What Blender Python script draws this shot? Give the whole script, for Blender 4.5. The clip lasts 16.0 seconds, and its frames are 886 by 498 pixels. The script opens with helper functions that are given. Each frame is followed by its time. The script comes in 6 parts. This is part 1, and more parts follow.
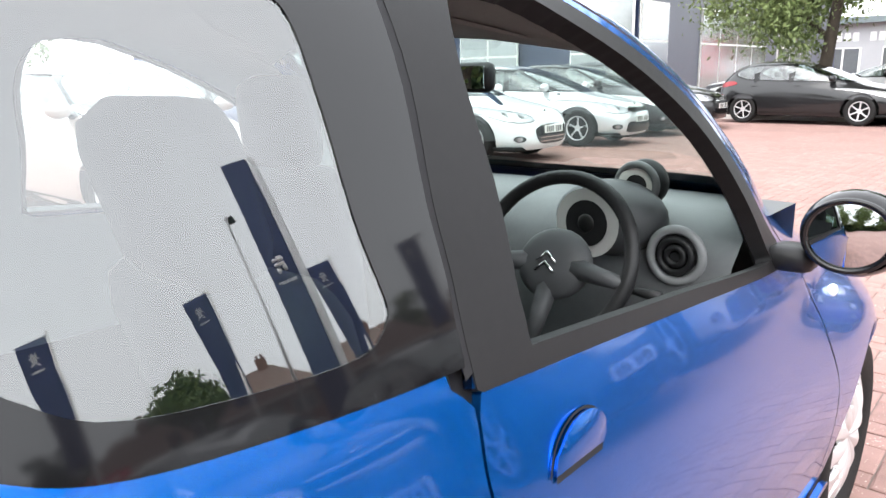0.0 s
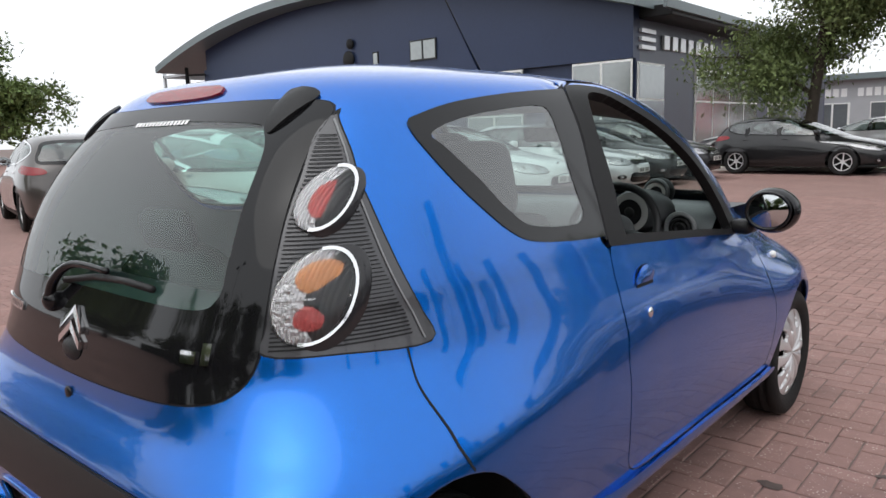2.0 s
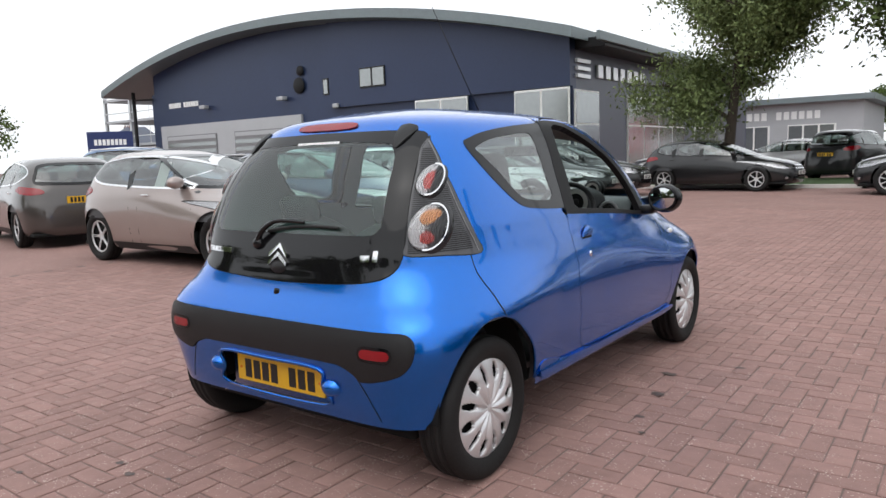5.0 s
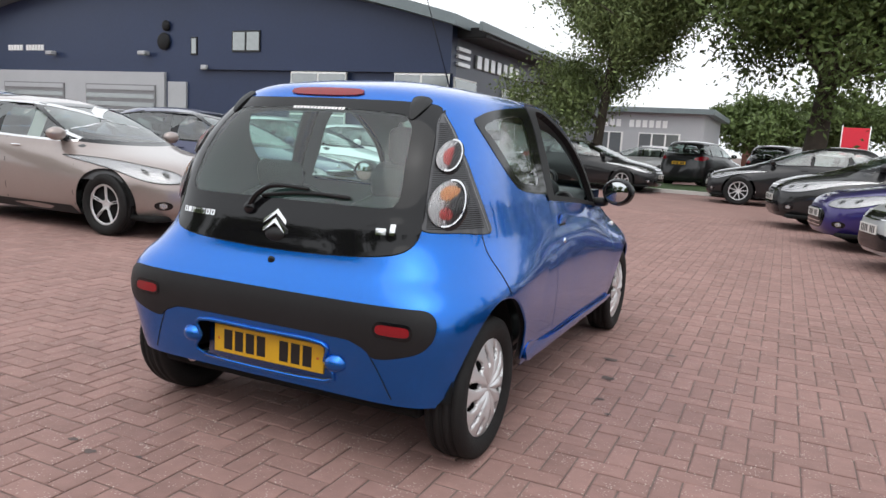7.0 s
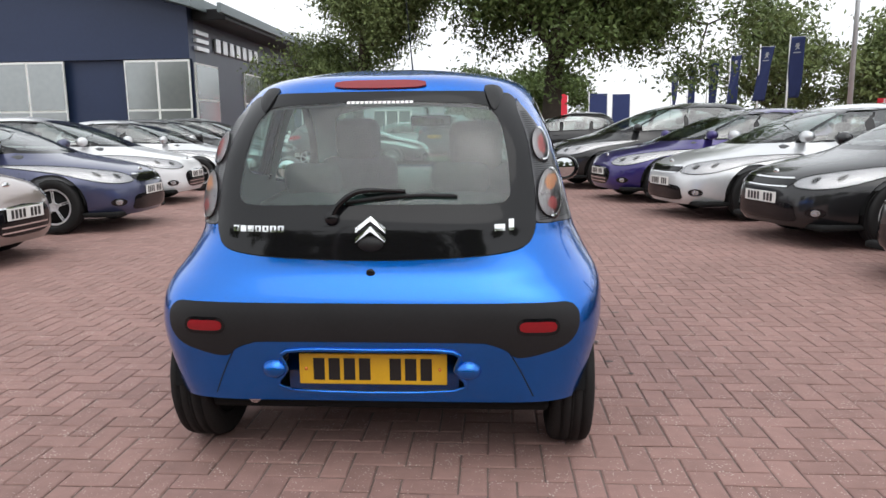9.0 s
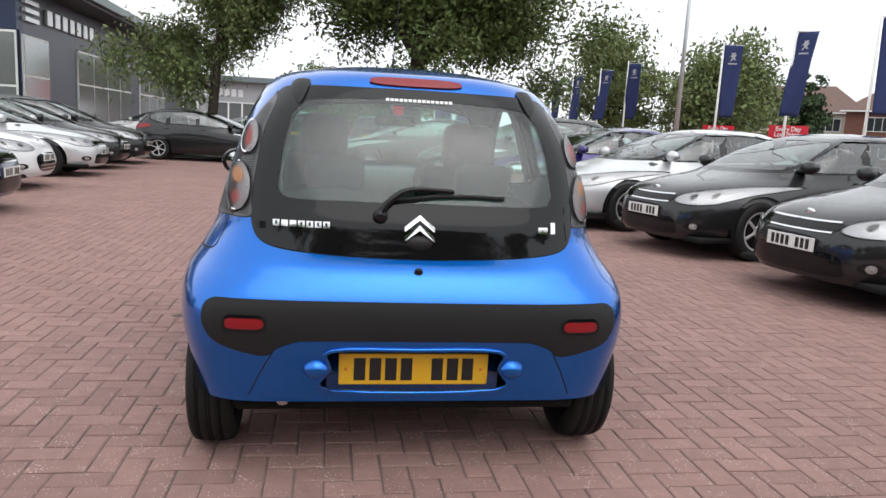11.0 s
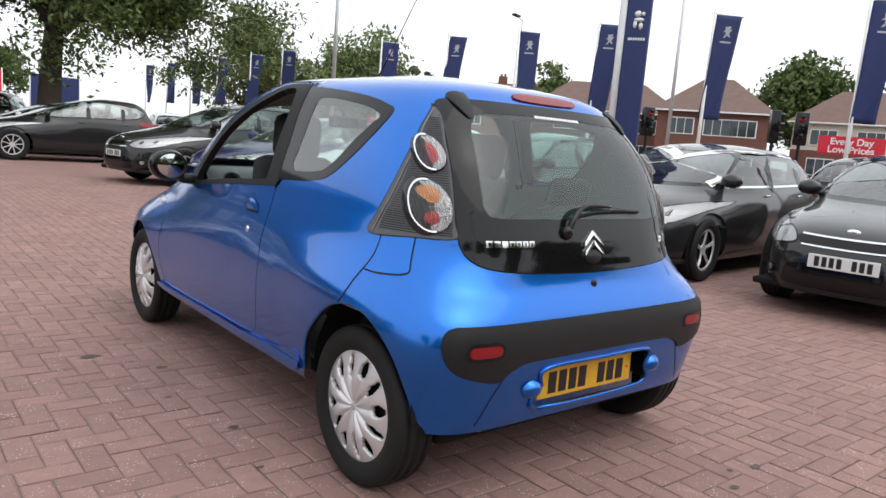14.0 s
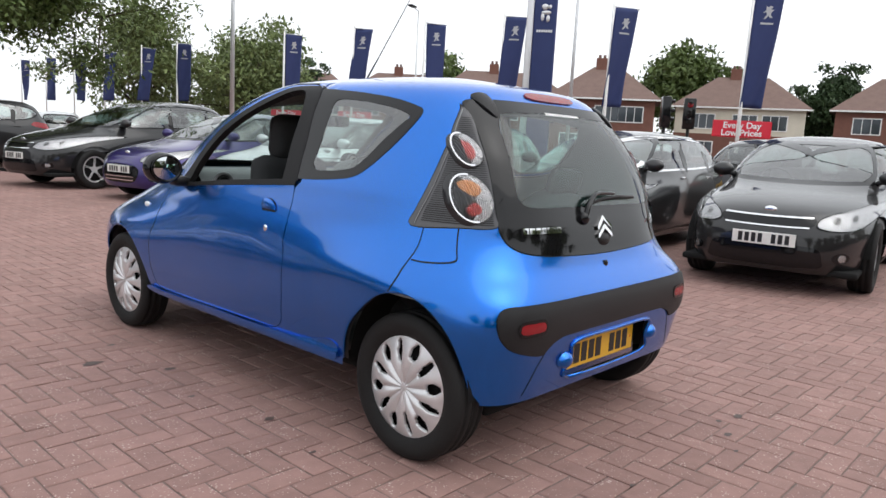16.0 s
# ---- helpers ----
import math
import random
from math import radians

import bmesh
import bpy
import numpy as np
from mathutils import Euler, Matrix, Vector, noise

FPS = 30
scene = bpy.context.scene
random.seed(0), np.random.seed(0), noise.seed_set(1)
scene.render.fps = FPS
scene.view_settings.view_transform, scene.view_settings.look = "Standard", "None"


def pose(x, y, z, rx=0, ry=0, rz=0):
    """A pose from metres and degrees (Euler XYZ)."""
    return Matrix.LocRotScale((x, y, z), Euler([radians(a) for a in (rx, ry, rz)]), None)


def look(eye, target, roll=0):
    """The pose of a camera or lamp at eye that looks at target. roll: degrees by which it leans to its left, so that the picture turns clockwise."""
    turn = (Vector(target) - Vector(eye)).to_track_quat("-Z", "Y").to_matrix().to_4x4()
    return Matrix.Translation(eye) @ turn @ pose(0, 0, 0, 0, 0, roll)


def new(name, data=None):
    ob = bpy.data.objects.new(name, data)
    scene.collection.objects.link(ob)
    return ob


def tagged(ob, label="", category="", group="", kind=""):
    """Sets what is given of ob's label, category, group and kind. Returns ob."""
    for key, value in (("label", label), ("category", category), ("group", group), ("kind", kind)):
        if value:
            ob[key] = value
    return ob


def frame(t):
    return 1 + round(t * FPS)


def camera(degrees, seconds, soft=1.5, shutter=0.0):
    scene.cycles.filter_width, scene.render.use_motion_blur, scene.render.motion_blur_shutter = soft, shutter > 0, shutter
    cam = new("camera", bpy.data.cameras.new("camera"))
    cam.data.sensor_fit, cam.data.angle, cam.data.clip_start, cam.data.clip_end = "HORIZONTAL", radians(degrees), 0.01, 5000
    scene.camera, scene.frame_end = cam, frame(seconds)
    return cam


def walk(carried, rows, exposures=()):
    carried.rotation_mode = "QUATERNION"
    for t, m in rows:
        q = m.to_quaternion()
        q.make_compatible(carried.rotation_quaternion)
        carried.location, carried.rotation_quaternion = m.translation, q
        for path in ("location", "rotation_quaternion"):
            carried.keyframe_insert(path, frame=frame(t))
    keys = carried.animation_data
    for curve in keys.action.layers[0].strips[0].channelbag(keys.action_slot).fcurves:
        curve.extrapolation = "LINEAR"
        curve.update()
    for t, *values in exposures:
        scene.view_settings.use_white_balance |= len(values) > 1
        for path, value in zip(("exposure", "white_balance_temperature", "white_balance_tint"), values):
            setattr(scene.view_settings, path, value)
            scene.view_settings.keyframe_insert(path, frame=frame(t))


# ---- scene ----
cam = camera(63.4, 16.0)
PATH = [
    (0, (1.126, 0.264, 1.257), (-0.155, 1.727, 0.79), -1.1),
    (0.5, (1.255, -0.009, 1.262), (-0.009, 1.487, 0.856), 0.5),
    (1, (1.412, -0.326, 1.26), (0.079, 1.113, 0.87), 1.5),
    (1.5, (1.479, -0.67, 1.252), (0.2, 0.827, 0.903), 0.4),
    (2, (1.63, -0.938, 1.262), (0.329, 0.548, 0.948), -1.7),
    (2.5, (1.794, -1.172, 1.257), (0.462, 0.284, 0.933), -0.8),
    (3, (1.935, -1.49, 1.245), (0.667, 0.028, 0.946), -0.3),
    (3.5, (2.085, -1.711, 1.259), (0.831, -0.179, 0.973), -0.2),
    (4, (2.213, -1.928, 1.265), (0.966, -0.387, 0.993), -0.5),
    (4.2, (2.228, -2.027, 1.259), (1.013, -0.461, 0.994), -1.5),
    (6.3, (2.127, -2.392, 1.228), (1.062, -0.719, 0.969), 0.3),
    (6.5, (2.033, -2.458, 1.227), (1.026, -0.751, 0.963), 0.8),
    (7, (1.707, -2.487, 1.209), (0.873, -0.694, 0.908), 3.3),
    (7.5, (1.405, -2.553, 1.226), (0.735, -0.697, 0.902), 2.6),
    (8, (1.061, -2.696, 1.224), (0.59, -0.778, 0.908), 1.2),
    (8.5, (0.745, -2.693, 1.209), (0.453, -0.743, 0.872), -0.9),
    (9, (0.415, -2.733, 1.215), (0.279, -0.766, 0.88), -0.7),
    (9.2, (0.292, -2.766, 1.225), (0.235, -0.795, 0.893), 0.2),
    (11.3, (-0.448, -2.713, 1.189), (-0.058, -0.777, 0.874), 4.2),
    (11.5, (-0.564, -2.693, 1.183), (-0.11, -0.771, 0.869), 5.1),
    (12, (-0.864, -2.544, 1.19), (-0.19, -0.694, 0.837), 5.4),
    (12.5, (-1.219, -2.439, 1.202), (-0.33, -0.669, 0.921), 5.4),
    (13, (-1.519, -2.253, 1.166), (-0.501, -0.555, 0.881), 5.8),
    (13.5, (-1.763, -2.087, 1.183), (-0.625, -0.472, 0.869), 5.6),
    (14, (-2.062, -1.969, 1.189), (-0.803, -0.443, 0.895), 4.6),
    (14.5, (-2.203, -1.804, 1.175), (-0.86, -0.352, 0.877), 3.0),
    (15, (-2.408, -1.764, 1.185), (-0.976, -0.399, 0.885), 3.2),
    (15.5, (-2.541, -1.796, 1.182), (-1.084, -0.458, 0.887), 3.5),
    (16, (-2.566, -1.789, 1.183), (-1.104, -0.457, 0.882), 3.1),
]
EXPOSURES = [(0.0, 1.85), (0.5, 1.35), (1.0, 0.7), (1.5, 0.4), (2.5, 0.18), (4.0, 0.25), (9.0, 0.36), (12.0, 0.36), (16.0, 0.36)]
walk(cam, [(t, look(eye, target, roll)) for t, eye, target, roll in PATH], EXPOSURES)

# ---- light ----
world = bpy.data.worlds.new("overcast")
scene.world = world
world.use_nodes = True
wn = world.node_tree
wn.nodes.clear()
sky = wn.nodes.new("ShaderNodeTexSky")
sky.sky_type, sky.sun_disc = "NISHITA", False
sky.sun_elevation, sky.sun_rotation = radians(60), radians(162)
sky.air_density, sky.dust_density, sky.ozone_density = 1.6, 5.0, 1.0
grey = wn.nodes.new("ShaderNodeHueSaturation")
grey.inputs["Saturation"].default_value = 0.12
wbg = wn.nodes.new("ShaderNodeBackground")
wbg.inputs["Strength"].default_value = 0.15
wout = wn.nodes.new("ShaderNodeOutputWorld")
wn.links.new(sky.outputs[0], grey.inputs["Color"])
veil = wn.nodes.new("ShaderNodeMixRGB")   # the even cloud layer
veil.inputs[0].default_value = 0.75
veil.inputs[2].default_value = (7.6, 7.9, 8.3, 1)
wn.links.new(grey.outputs[0], veil.inputs[1])
wn.links.new(veil.outputs[0], wbg.inputs["Color"])
wn.links.new(wbg.outputs[0], wout.inputs[0])
sun_data = bpy.data.lights.new("sun", "SUN")
sun_data.energy, sun_data.angle, sun_data.color = 0.5, radians(60), (1.0, 0.97, 0.93)
sun = new("sun", sun_data)
sun.matrix_world = look((5, -15, 27), (0, 0, 0))

# ---- materials ----
def material(name, base, rough=0.5, metal=0.0, vary=0.15, scale=6.0, bump=0.0, bump_scale=80.0, coat=0.0, spec=0.5, random=0.0, island=0.0):
    """A surface whose base colour wanders at two scales, with a fine relief."""
    m = bpy.data.materials.new(name)
    m.use_nodes = True
    t = m.node_tree
    b = t.nodes["Principled BSDF"]
    b.inputs["Roughness"].default_value, b.inputs["Metallic"].default_value = rough, metal
    b.inputs["Coat Weight"].default_value, b.inputs["Coat Roughness"].default_value = coat, 0.04
    b.inputs["Specular IOR Level"].default_value = spec
    geo = t.nodes.new("ShaderNodeNewGeometry")
    big, small = t.nodes.new("ShaderNodeTexNoise"), t.nodes.new("ShaderNodeTexNoise")
    big.inputs["Scale"].default_value, small.inputs["Scale"].default_value = scale, scale * 14
    big.inputs["Detail"].default_value, small.inputs["Detail"].default_value = 4, 3
    t.links.new(geo.outputs["Position"], big.inputs["Vector"])
    t.links.new(geo.outputs["Position"], small.inputs["Vector"])
    add = t.nodes.new("ShaderNodeMath")
    add.operation = "ADD"
    t.links.new(big.outputs[0], add.inputs[0])
    t.links.new(small.outputs[0], add.inputs[1])
    last = add
    for amount, node, out in ((random, "ShaderNodeObjectInfo", "Random"), (island, "ShaderNodeNewGeometry", "Random Per Island")):
        if amount:
            info = t.nodes.new(node)
            k = t.nodes.new("ShaderNodeMath")
            k.operation, k.inputs[1].default_value, k.inputs[2].default_value = "MULTIPLY_ADD", amount, -amount / 2
            t.links.new(info.outputs[out], k.inputs[0])
            s = t.nodes.new("ShaderNodeMath")
            t.links.new(last.outputs[0], s.inputs[0])
            t.links.new(k.outputs[0], s.inputs[1])
            last = s
    ramp = t.nodes.new("ShaderNodeMapRange")
    ramp.inputs[1].default_value, ramp.inputs[2].default_value = 0.5, 1.5
    ramp.inputs[3].default_value, ramp.inputs[4].default_value = 1 - vary, 1 + vary
    ramp.clamp = False
    t.links.new(last.outputs[0], ramp.inputs[0])
    mix = t.nodes.new("ShaderNodeVectorMath")
    mix.operation = "SCALE"
    mix.inputs[0].default_value = base
    t.links.new(ramp.outputs[0], mix.inputs["Scale"])
    t.links.new(mix.outputs[0], b.inputs["Base Color"])
    if bump:
        n = t.nodes.new("ShaderNodeTexNoise")
        n.inputs["Scale"].default_value, n.inputs["Detail"].default_value = bump_scale, 4
        t.links.new(geo.outputs["Position"], n.inputs["Vector"])
        bp = t.nodes.new("ShaderNodeBump")
        bp.inputs["Strength"].default_value, bp.inputs["Distance"].default_value = bump, 0.01
        t.links.new(n.outputs[0], bp.inputs["Height"])
        t.links.new(bp.outputs[0], b.inputs["Normal"])
    return m


def glass(name, tint, clear, rough=0.0, face=0.10):
    """Thin glazing: it lets light through, tinted, and mirrors by the angle."""
    m = bpy.data.materials.new(name)
    m.use_nodes = True
    t = m.node_tree
    t.nodes.clear()
    out = t.nodes.new("ShaderNodeOutputMaterial")
    gl, tr = t.nodes.new("ShaderNodeBsdfGlossy"), t.nodes.new("ShaderNodeBsdfTransparent")
    gl.inputs["Roughness"].default_value = rough
    tr.inputs["Color"].default_value = (*[c * clear for c in tint], 1)
    lw = t.nodes.new("ShaderNodeLayerWeight")
    lw.inputs["Blend"].default_value = 0.5
    fp = t.nodes.new("ShaderNodeMath")
    fp.operation, fp.inputs[1].default_value = "POWER", 4.0
    t.links.new(lw.outputs["Facing"], fp.inputs[0])
    fr = t.nodes.new("ShaderNodeMath")
    fr.operation, fr.inputs[1].default_value, fr.inputs[2].default_value = "MULTIPLY_ADD", 0.95 - face, face
    t.links.new(fp.outputs[0], fr.inputs[0])
    mix = t.nodes.new("ShaderNodeMixShader")
    t.links.new(fr.outputs[0], mix.inputs[0])
    t.links.new(tr.outputs[0], mix.inputs[1])
    t.links.new(gl.outputs[0], mix.inputs[2])
    t.links.new(mix.outputs[0], out.inputs[0])
    return m


def paint(name, base, metal=0.35, rough=0.32, coat=1.0):
    return material(name, base, rough, metal, 0.05, 3.0, 0.012, 900.0, coat)


BLUE = paint("blue_metallic_paint", (0.0, 0.138, 0.57), 0.90, 0.27, 0.9)
GLOSS_BLACK = material("gloss_black", (0.007, 0.007, 0.008), 0.05, 0, 0.1, 5, spec=0.36)
TRIM = material("grained_black_plastic", (0.014, 0.014, 0.015), 0.45, 0, 0.2, 5, 0.12, 700, 0, 0.3)
SATIN = material("satin_black_trim", (0.018, 0.018, 0.019), 0.42, 0, 0.12, 5, 0.03, 500, 0, 0.14)
RUBBER = material("tyre_rubber", (0.014, 0.0135, 0.0135), 0.72, 0, 0.25, 8, 0.2, 300, 0, 0.25)
SEAM = material("panel_gap", (0.004, 0.004, 0.006), 0.8, 0, 0.1)
SILVER = material("silver_wheel_paint", (0.66, 0.66, 0.67), 0.3, 0.5, 0.08, 9, 0.02, 400, 0.4)
CHROME = material("chrome", (0.8, 0.8, 0.81), 0.08, 1.0, 0.03)
MIRROR = material("mirror_glass", (0.6, 0.62, 0.63), 0.01, 1.0, 0.01)
LAMP_HOUSING = material("smoked_lamp_housing", (0.055, 0.055, 0.06), 0.3, 0.1, 0.12, 7, coat=0.6)
LAMP_BOWL = material("smoked_lamp_bowl", (0.022, 0.022, 0.024), 0.12, 0, 0.1, 7)
RED_LENS = material("red_lens", (0.23, 0.003, 0.008), 0.22, 0, 0.12, 60, 0.1, 300, 0.25)
PALE_RED = material("pale_red_lens", (0.52, 0.085, 0.08), 0.25, 0.3, 0.2, 60, 0.5, 200, 0.5)
PALE_AMBER = material("pale_amber_lens", (0.74, 0.33, 0.14), 0.25, 0.3, 0.2, 60, 0.5, 200, 0.5)
ORANGE_LENS = material("amber_lens", (0.75, 0.22, 0.04), 0.15, 0, 0.1, 60, 0.2, 300, 1.0)
REFLECTOR = material("lamp_reflector", (0.46, 0.46, 0.47), 0.2, 0.85, 0.2, 30, 0.5, 130)
CABIN = material("dark_grey_cabin_plastic", (0.06, 0.062, 0.066), 0.55, 0, 0.05, 5, 0.0, 500)
CABIN_GREY = material("mid_grey_dashboard_plastic", (0.095, 0.099, 0.103), 0.5, 0, 0.1, 5, 0.1, 600)
VENT_GREY = material("grey_vent_ring", (0.20, 0.205, 0.21), 0.45, 0, 0.06, 8)
LINING = material("grey_headlining", (0.25, 0.265, 0.26), 0.9, 0, 0.08, 10, 0.1, 300)
FABRIC = material("dark_seat_fabric", (0.026, 0.028, 0.030), 0.9, 0, 0.04, 8)
YELLOW_PLATE = material("yellow_plate", (0.75, 0.42, 0.015), 0.35, 0, 0.05, 12, coat=0.3)
WHITE_PLATE = material("white_plate", (0.75, 0.75, 0.72), 0.35, 0, 0.05, 12, coat=0.3)
INK = material("black_characters", (0.012, 0.012, 0.012), 0.4, 0, 0.05)
WHITE_INK = material("white_print", (0.85, 0.85, 0.85), 0.5, 0, 0.03)
DIAL = material("pale_dial_face", (0.52, 0.52, 0.50), 0.4, 0, 0.05)
CLEAR = glass("clear_tinted_glass", (0.84, 0.97, 0.93), 0.97, 0.0, 0.19)
REAR_GLASS = glass("green_tinted_glass", (0.64, 0.95, 0.86), 0.97, 0.0, 0.09)
LENS = glass("clear_lamp_lens", (1, 1, 1), 0.9, 0.05, 0.08)
SCREEN = glass("car_glazing", (0.78, 0.88, 0.85), 0.8, 0.0, 0.17)
UNDER = material("dark_underbody", (0.010, 0.010, 0.010), 0.9, 0, 0.2, spec=0.2)
BRICK = material("red_clay_paver", (0.265, 0.156, 0.136), 0.85, 0, 0.22, 1.1, 0.35, 160, random=0.5)
BRICK_FIELD = material("red_clay_pavers_far", (0.265, 0.156, 0.136), 0.85, 0, 0.22, 1.1, 0.35, 160, island=0.5)


def grit(m):
    """Pale specks of grit in a fired clay face."""
    t = m.node_tree
    b = t.nodes["Principled BSDF"]
    old = b.inputs["Base Color"].links[0].from_socket
    geo, n = t.nodes.new("ShaderNodeNewGeometry"), t.nodes.new("ShaderNodeTexVoronoi")
    n.inputs["Scale"].default_value = 70.0
    t.links.new(geo.outputs["Position"], n.inputs["Vector"])
    patch = t.nodes.new("ShaderNodeTexNoise")
    patch.inputs["Scale"].default_value = 9.0
    t.links.new(geo.outputs["Position"], patch.inputs["Vector"])
    size = t.nodes.new("ShaderNodeMapRange")
    size.inputs[1].default_value, size.inputs[2].default_value, size.inputs[3].default_value, size.inputs[4].default_value = 0.40, 0.70, 0.09, 0.29
    t.links.new(patch.outputs[0], size.inputs[0])
    less = t.nodes.new("ShaderNodeMath")
    less.operation = "LESS_THAN"
    t.links.new(n.outputs["Distance"], less.inputs[0])
    t.links.new(size.outputs[0], less.inputs[1])
    mix = t.nodes.new("ShaderNodeMixRGB")
    mix.inputs[2].default_value = (0.46, 0.36, 0.32, 1)
    t.links.new(less.outputs[0], mix.inputs[0])
    t.links.new(old, mix.inputs[1])
    t.links.new(mix.outputs[0], b.inputs["Base Color"])


grit(BRICK)
grit(BRICK_FIELD)
JOINT = material("sand_joint", (0.16, 0.118, 0.105), 0.95, 0, 0.3, 3, 0.4, 200)
GRASS = material("grass", (0.045, 0.085, 0.02), 0.95, 0, 0.4, 2, 0.6, 60)
KERB = material("concrete_kerb", (0.58, 0.56, 0.53), 0.85, 0, 0.2, 3, 0.3, 90)
NAVY = material("navy_cladding", (0.022, 0.036, 0.085), 0.38, 0.15, 0.10, 0.5, 0.02, 40)
GREY_CLAD = material("grey_cladding", (0.085, 0.095, 0.125), 0.4, 0.2, 0.08, 0.6, 0.02, 40)
ROOF_EDGE = material("grey_roof_fascia", (0.17, 0.205, 0.215), 0.45, 0.2, 0.1, 0.6)
PALE = material("pale_grey_panel", (0.42, 0.43, 0.45), 0.5, 0.1, 0.08, 1)
SHUTTER = material("roller_shutter", (0.22, 0.22, 0.23), 0.5, 0.3, 0.15, 2)
SHOP_GLASS = material("showroom_glazing", (0.34, 0.36, 0.36), 0.14, 0.65, 0.15, 0.35)
FLAG = material("navy_flag_cloth", (0.022, 0.036, 0.125), 0.75, 0, 0.12, 4, 0.1, 300)
POLE = material("galvanised_pole", (0.55, 0.56, 0.57), 0.35, 0.5, 0.1, 5)
HOUSE_BRICK = material("house_brick", (0.175, 0.078, 0.058), 0.9, 0, 0.25, 4, 0.3, 20)
ROOF_TILE = material("brown_roof_tiles", (0.155, 0.098, 0.082), 0.85, 0, 0.25, 2, 0.4, 12)
RENDER = material("cream_render", (0.62, 0.57, 0.47), 0.9, 0, 0.12, 2)
FRAME_WHITE = material("white_frame", (0.8, 0.8, 0.78), 0.4, 0, 0.04)
PANE = material("dark_window_pane", (0.06, 0.07, 0.08), 0.05, 0.3, 0.2, 1)
SIGN_RED = material("red_sign", (0.68, 0.02, 0.045), 0.45, 0, 0.06, 4)
BARK = material("bark", (0.055, 0.042, 0.032), 0.95, 0, 0.4, 6, 0.8, 30)
LEAF = material("leaf_green", (0.085, 0.125, 0.03), 0.65, 0, 0.35, 0.9, island=0.9)
LEAF_PALE = material("pale_leaf_green", (0.13, 0.17, 0.055), 0.65, 0, 0.35, 0.9, island=0.9)
LEAF_DARK = material("conifer_green", (0.035, 0.065, 0.022), 0.7, 0, 0.35, 0.9, island=0.9)


def fluted():
    """Clear lamp cover with fine upright ribs that blur what lies behind."""
    m = material("fluted_clear_lens", (0.95, 0.95, 0.95), 0.28, 0, 0.0)
    t = m.node_tree
    b = t.nodes["Principled BSDF"]
    b.inputs["Transmission Weight"].default_value, b.inputs["IOR"].default_value = 1.0, 1.25
    wv = t.nodes.new("ShaderNodeTexWave")
    wv.inputs["Scale"].default_value = 60.0
    geo = t.nodes.new("ShaderNodeNewGeometry")
    bp = t.nodes.new("ShaderNodeBump")
    bp.inputs["Strength"].default_value, bp.inputs["Distance"].default_value = 0.5, 0.004
    t.links.new(geo.outputs["Position"], wv.inputs["Vector"])
    t.links.new(wv.outputs["Fac"], bp.inputs["Height"])
    t.links.new(bp.outputs[0], b.inputs["Normal"])
    return m


FLUTED = fluted()

# ---- building blocks ----
def part(name, bm, mat, parent=None, label="", smooth=True):
    """Links a bmesh as one mesh object under a thing or a part."""
    me = bpy.data.meshes.new(name)
    if smooth:
        for f in bm.faces:
            f.smooth = True
    bm.to_mesh(me)
    bm.free()
    me.materials.append(mat)
    ob = new(name, me)
    ob.parent = parent
    return tagged(ob, label)


def thing(name, m, label, category, group="", kind=""):
    ob = new(name)
    ob.matrix_world = m
    ob.empty_display_size = 0.1
    return tagged(ob, label, category, group, kind)


def box(bm, lo, hi, bevel=0.0, m=None, segments=2):
    """Adds a box with rounded edges."""
    c = [(a + b) / 2 for a, b in zip(lo, hi)]
    s = [b - a for a, b in zip(lo, hi)]
    t = bmesh.new()
    bmesh.ops.create_cube(t, size=1, matrix=Matrix.Translation(c) @ Matrix.Diagonal((*s, 1)))
    if bevel:
        bmesh.ops.bevel(t, geom=t.edges[:], offset=bevel, segments=segments, affect="EDGES", profile=0.5)
    if m:
        t.transform(m)
    join(bm, t)
    return bm


def join(bm, other):
    me = bpy.data.meshes.new("tmp")
    other.to_mesh(me)
    other.free()
    bm.from_mesh(me)
    bpy.data.meshes.remove(me)


def boxed(lo, hi, bevel=0.0, m=None):
    return box(bmesh.new(), lo, hi, bevel, m)


def lathe(profile, count=40, close=False):
    """Turns (r, x) pairs round the x axis."""
    bm = bmesh.new()
    rings = [[bm.verts.new((x, r * math.cos(2 * math.pi * i / count), r * math.sin(2 * math.pi * i / count))) for i in range(count)] for r, x in profile]
    for a, b in zip(rings, rings[1:] + (rings[:1] if close else [])):
        for i in range(count):
            bm.faces.new((a[i], a[(i + 1) % count], b[(i + 1) % count], b[i]))
    bmesh.ops.remove_doubles(bm, verts=bm.verts[:], dist=1e-5)
    bmesh.ops.recalc_face_normals(bm, faces=bm.faces[:])
    return bm


def tube(points, radii, count=8, caps=True):
    """A round bar along points with a radius at each."""
    bm = bmesh.new()
    pts = [Vector(p) for p in points]
    rings = []
    for i, p in enumerate(pts):
        d = (pts[min(i + 1, len(pts) - 1)] - pts[max(i - 1, 0)]).normalized()
        a = d.orthogonal().normalized() if i == 0 else (rings_axis - d * rings_axis.dot(d)).normalized()
        rings_axis = a
        b = d.cross(a)
        r = radii[i] if hasattr(radii, "__len__") else radii
        rings.append([bm.verts.new(p + (a * math.cos(2 * math.pi * k / count) + b * math.sin(2 * math.pi * k / count)) * r) for k in range(count)])
    for a, b in zip(rings, rings[1:]):
        for k in range(count):
            bm.faces.new((a[k], a[(k + 1) % count], b[(k + 1) % count], b[k]))
    if caps:
        bm.faces.new(rings[0][::-1])
        bm.faces.new(rings[-1])
    return bm


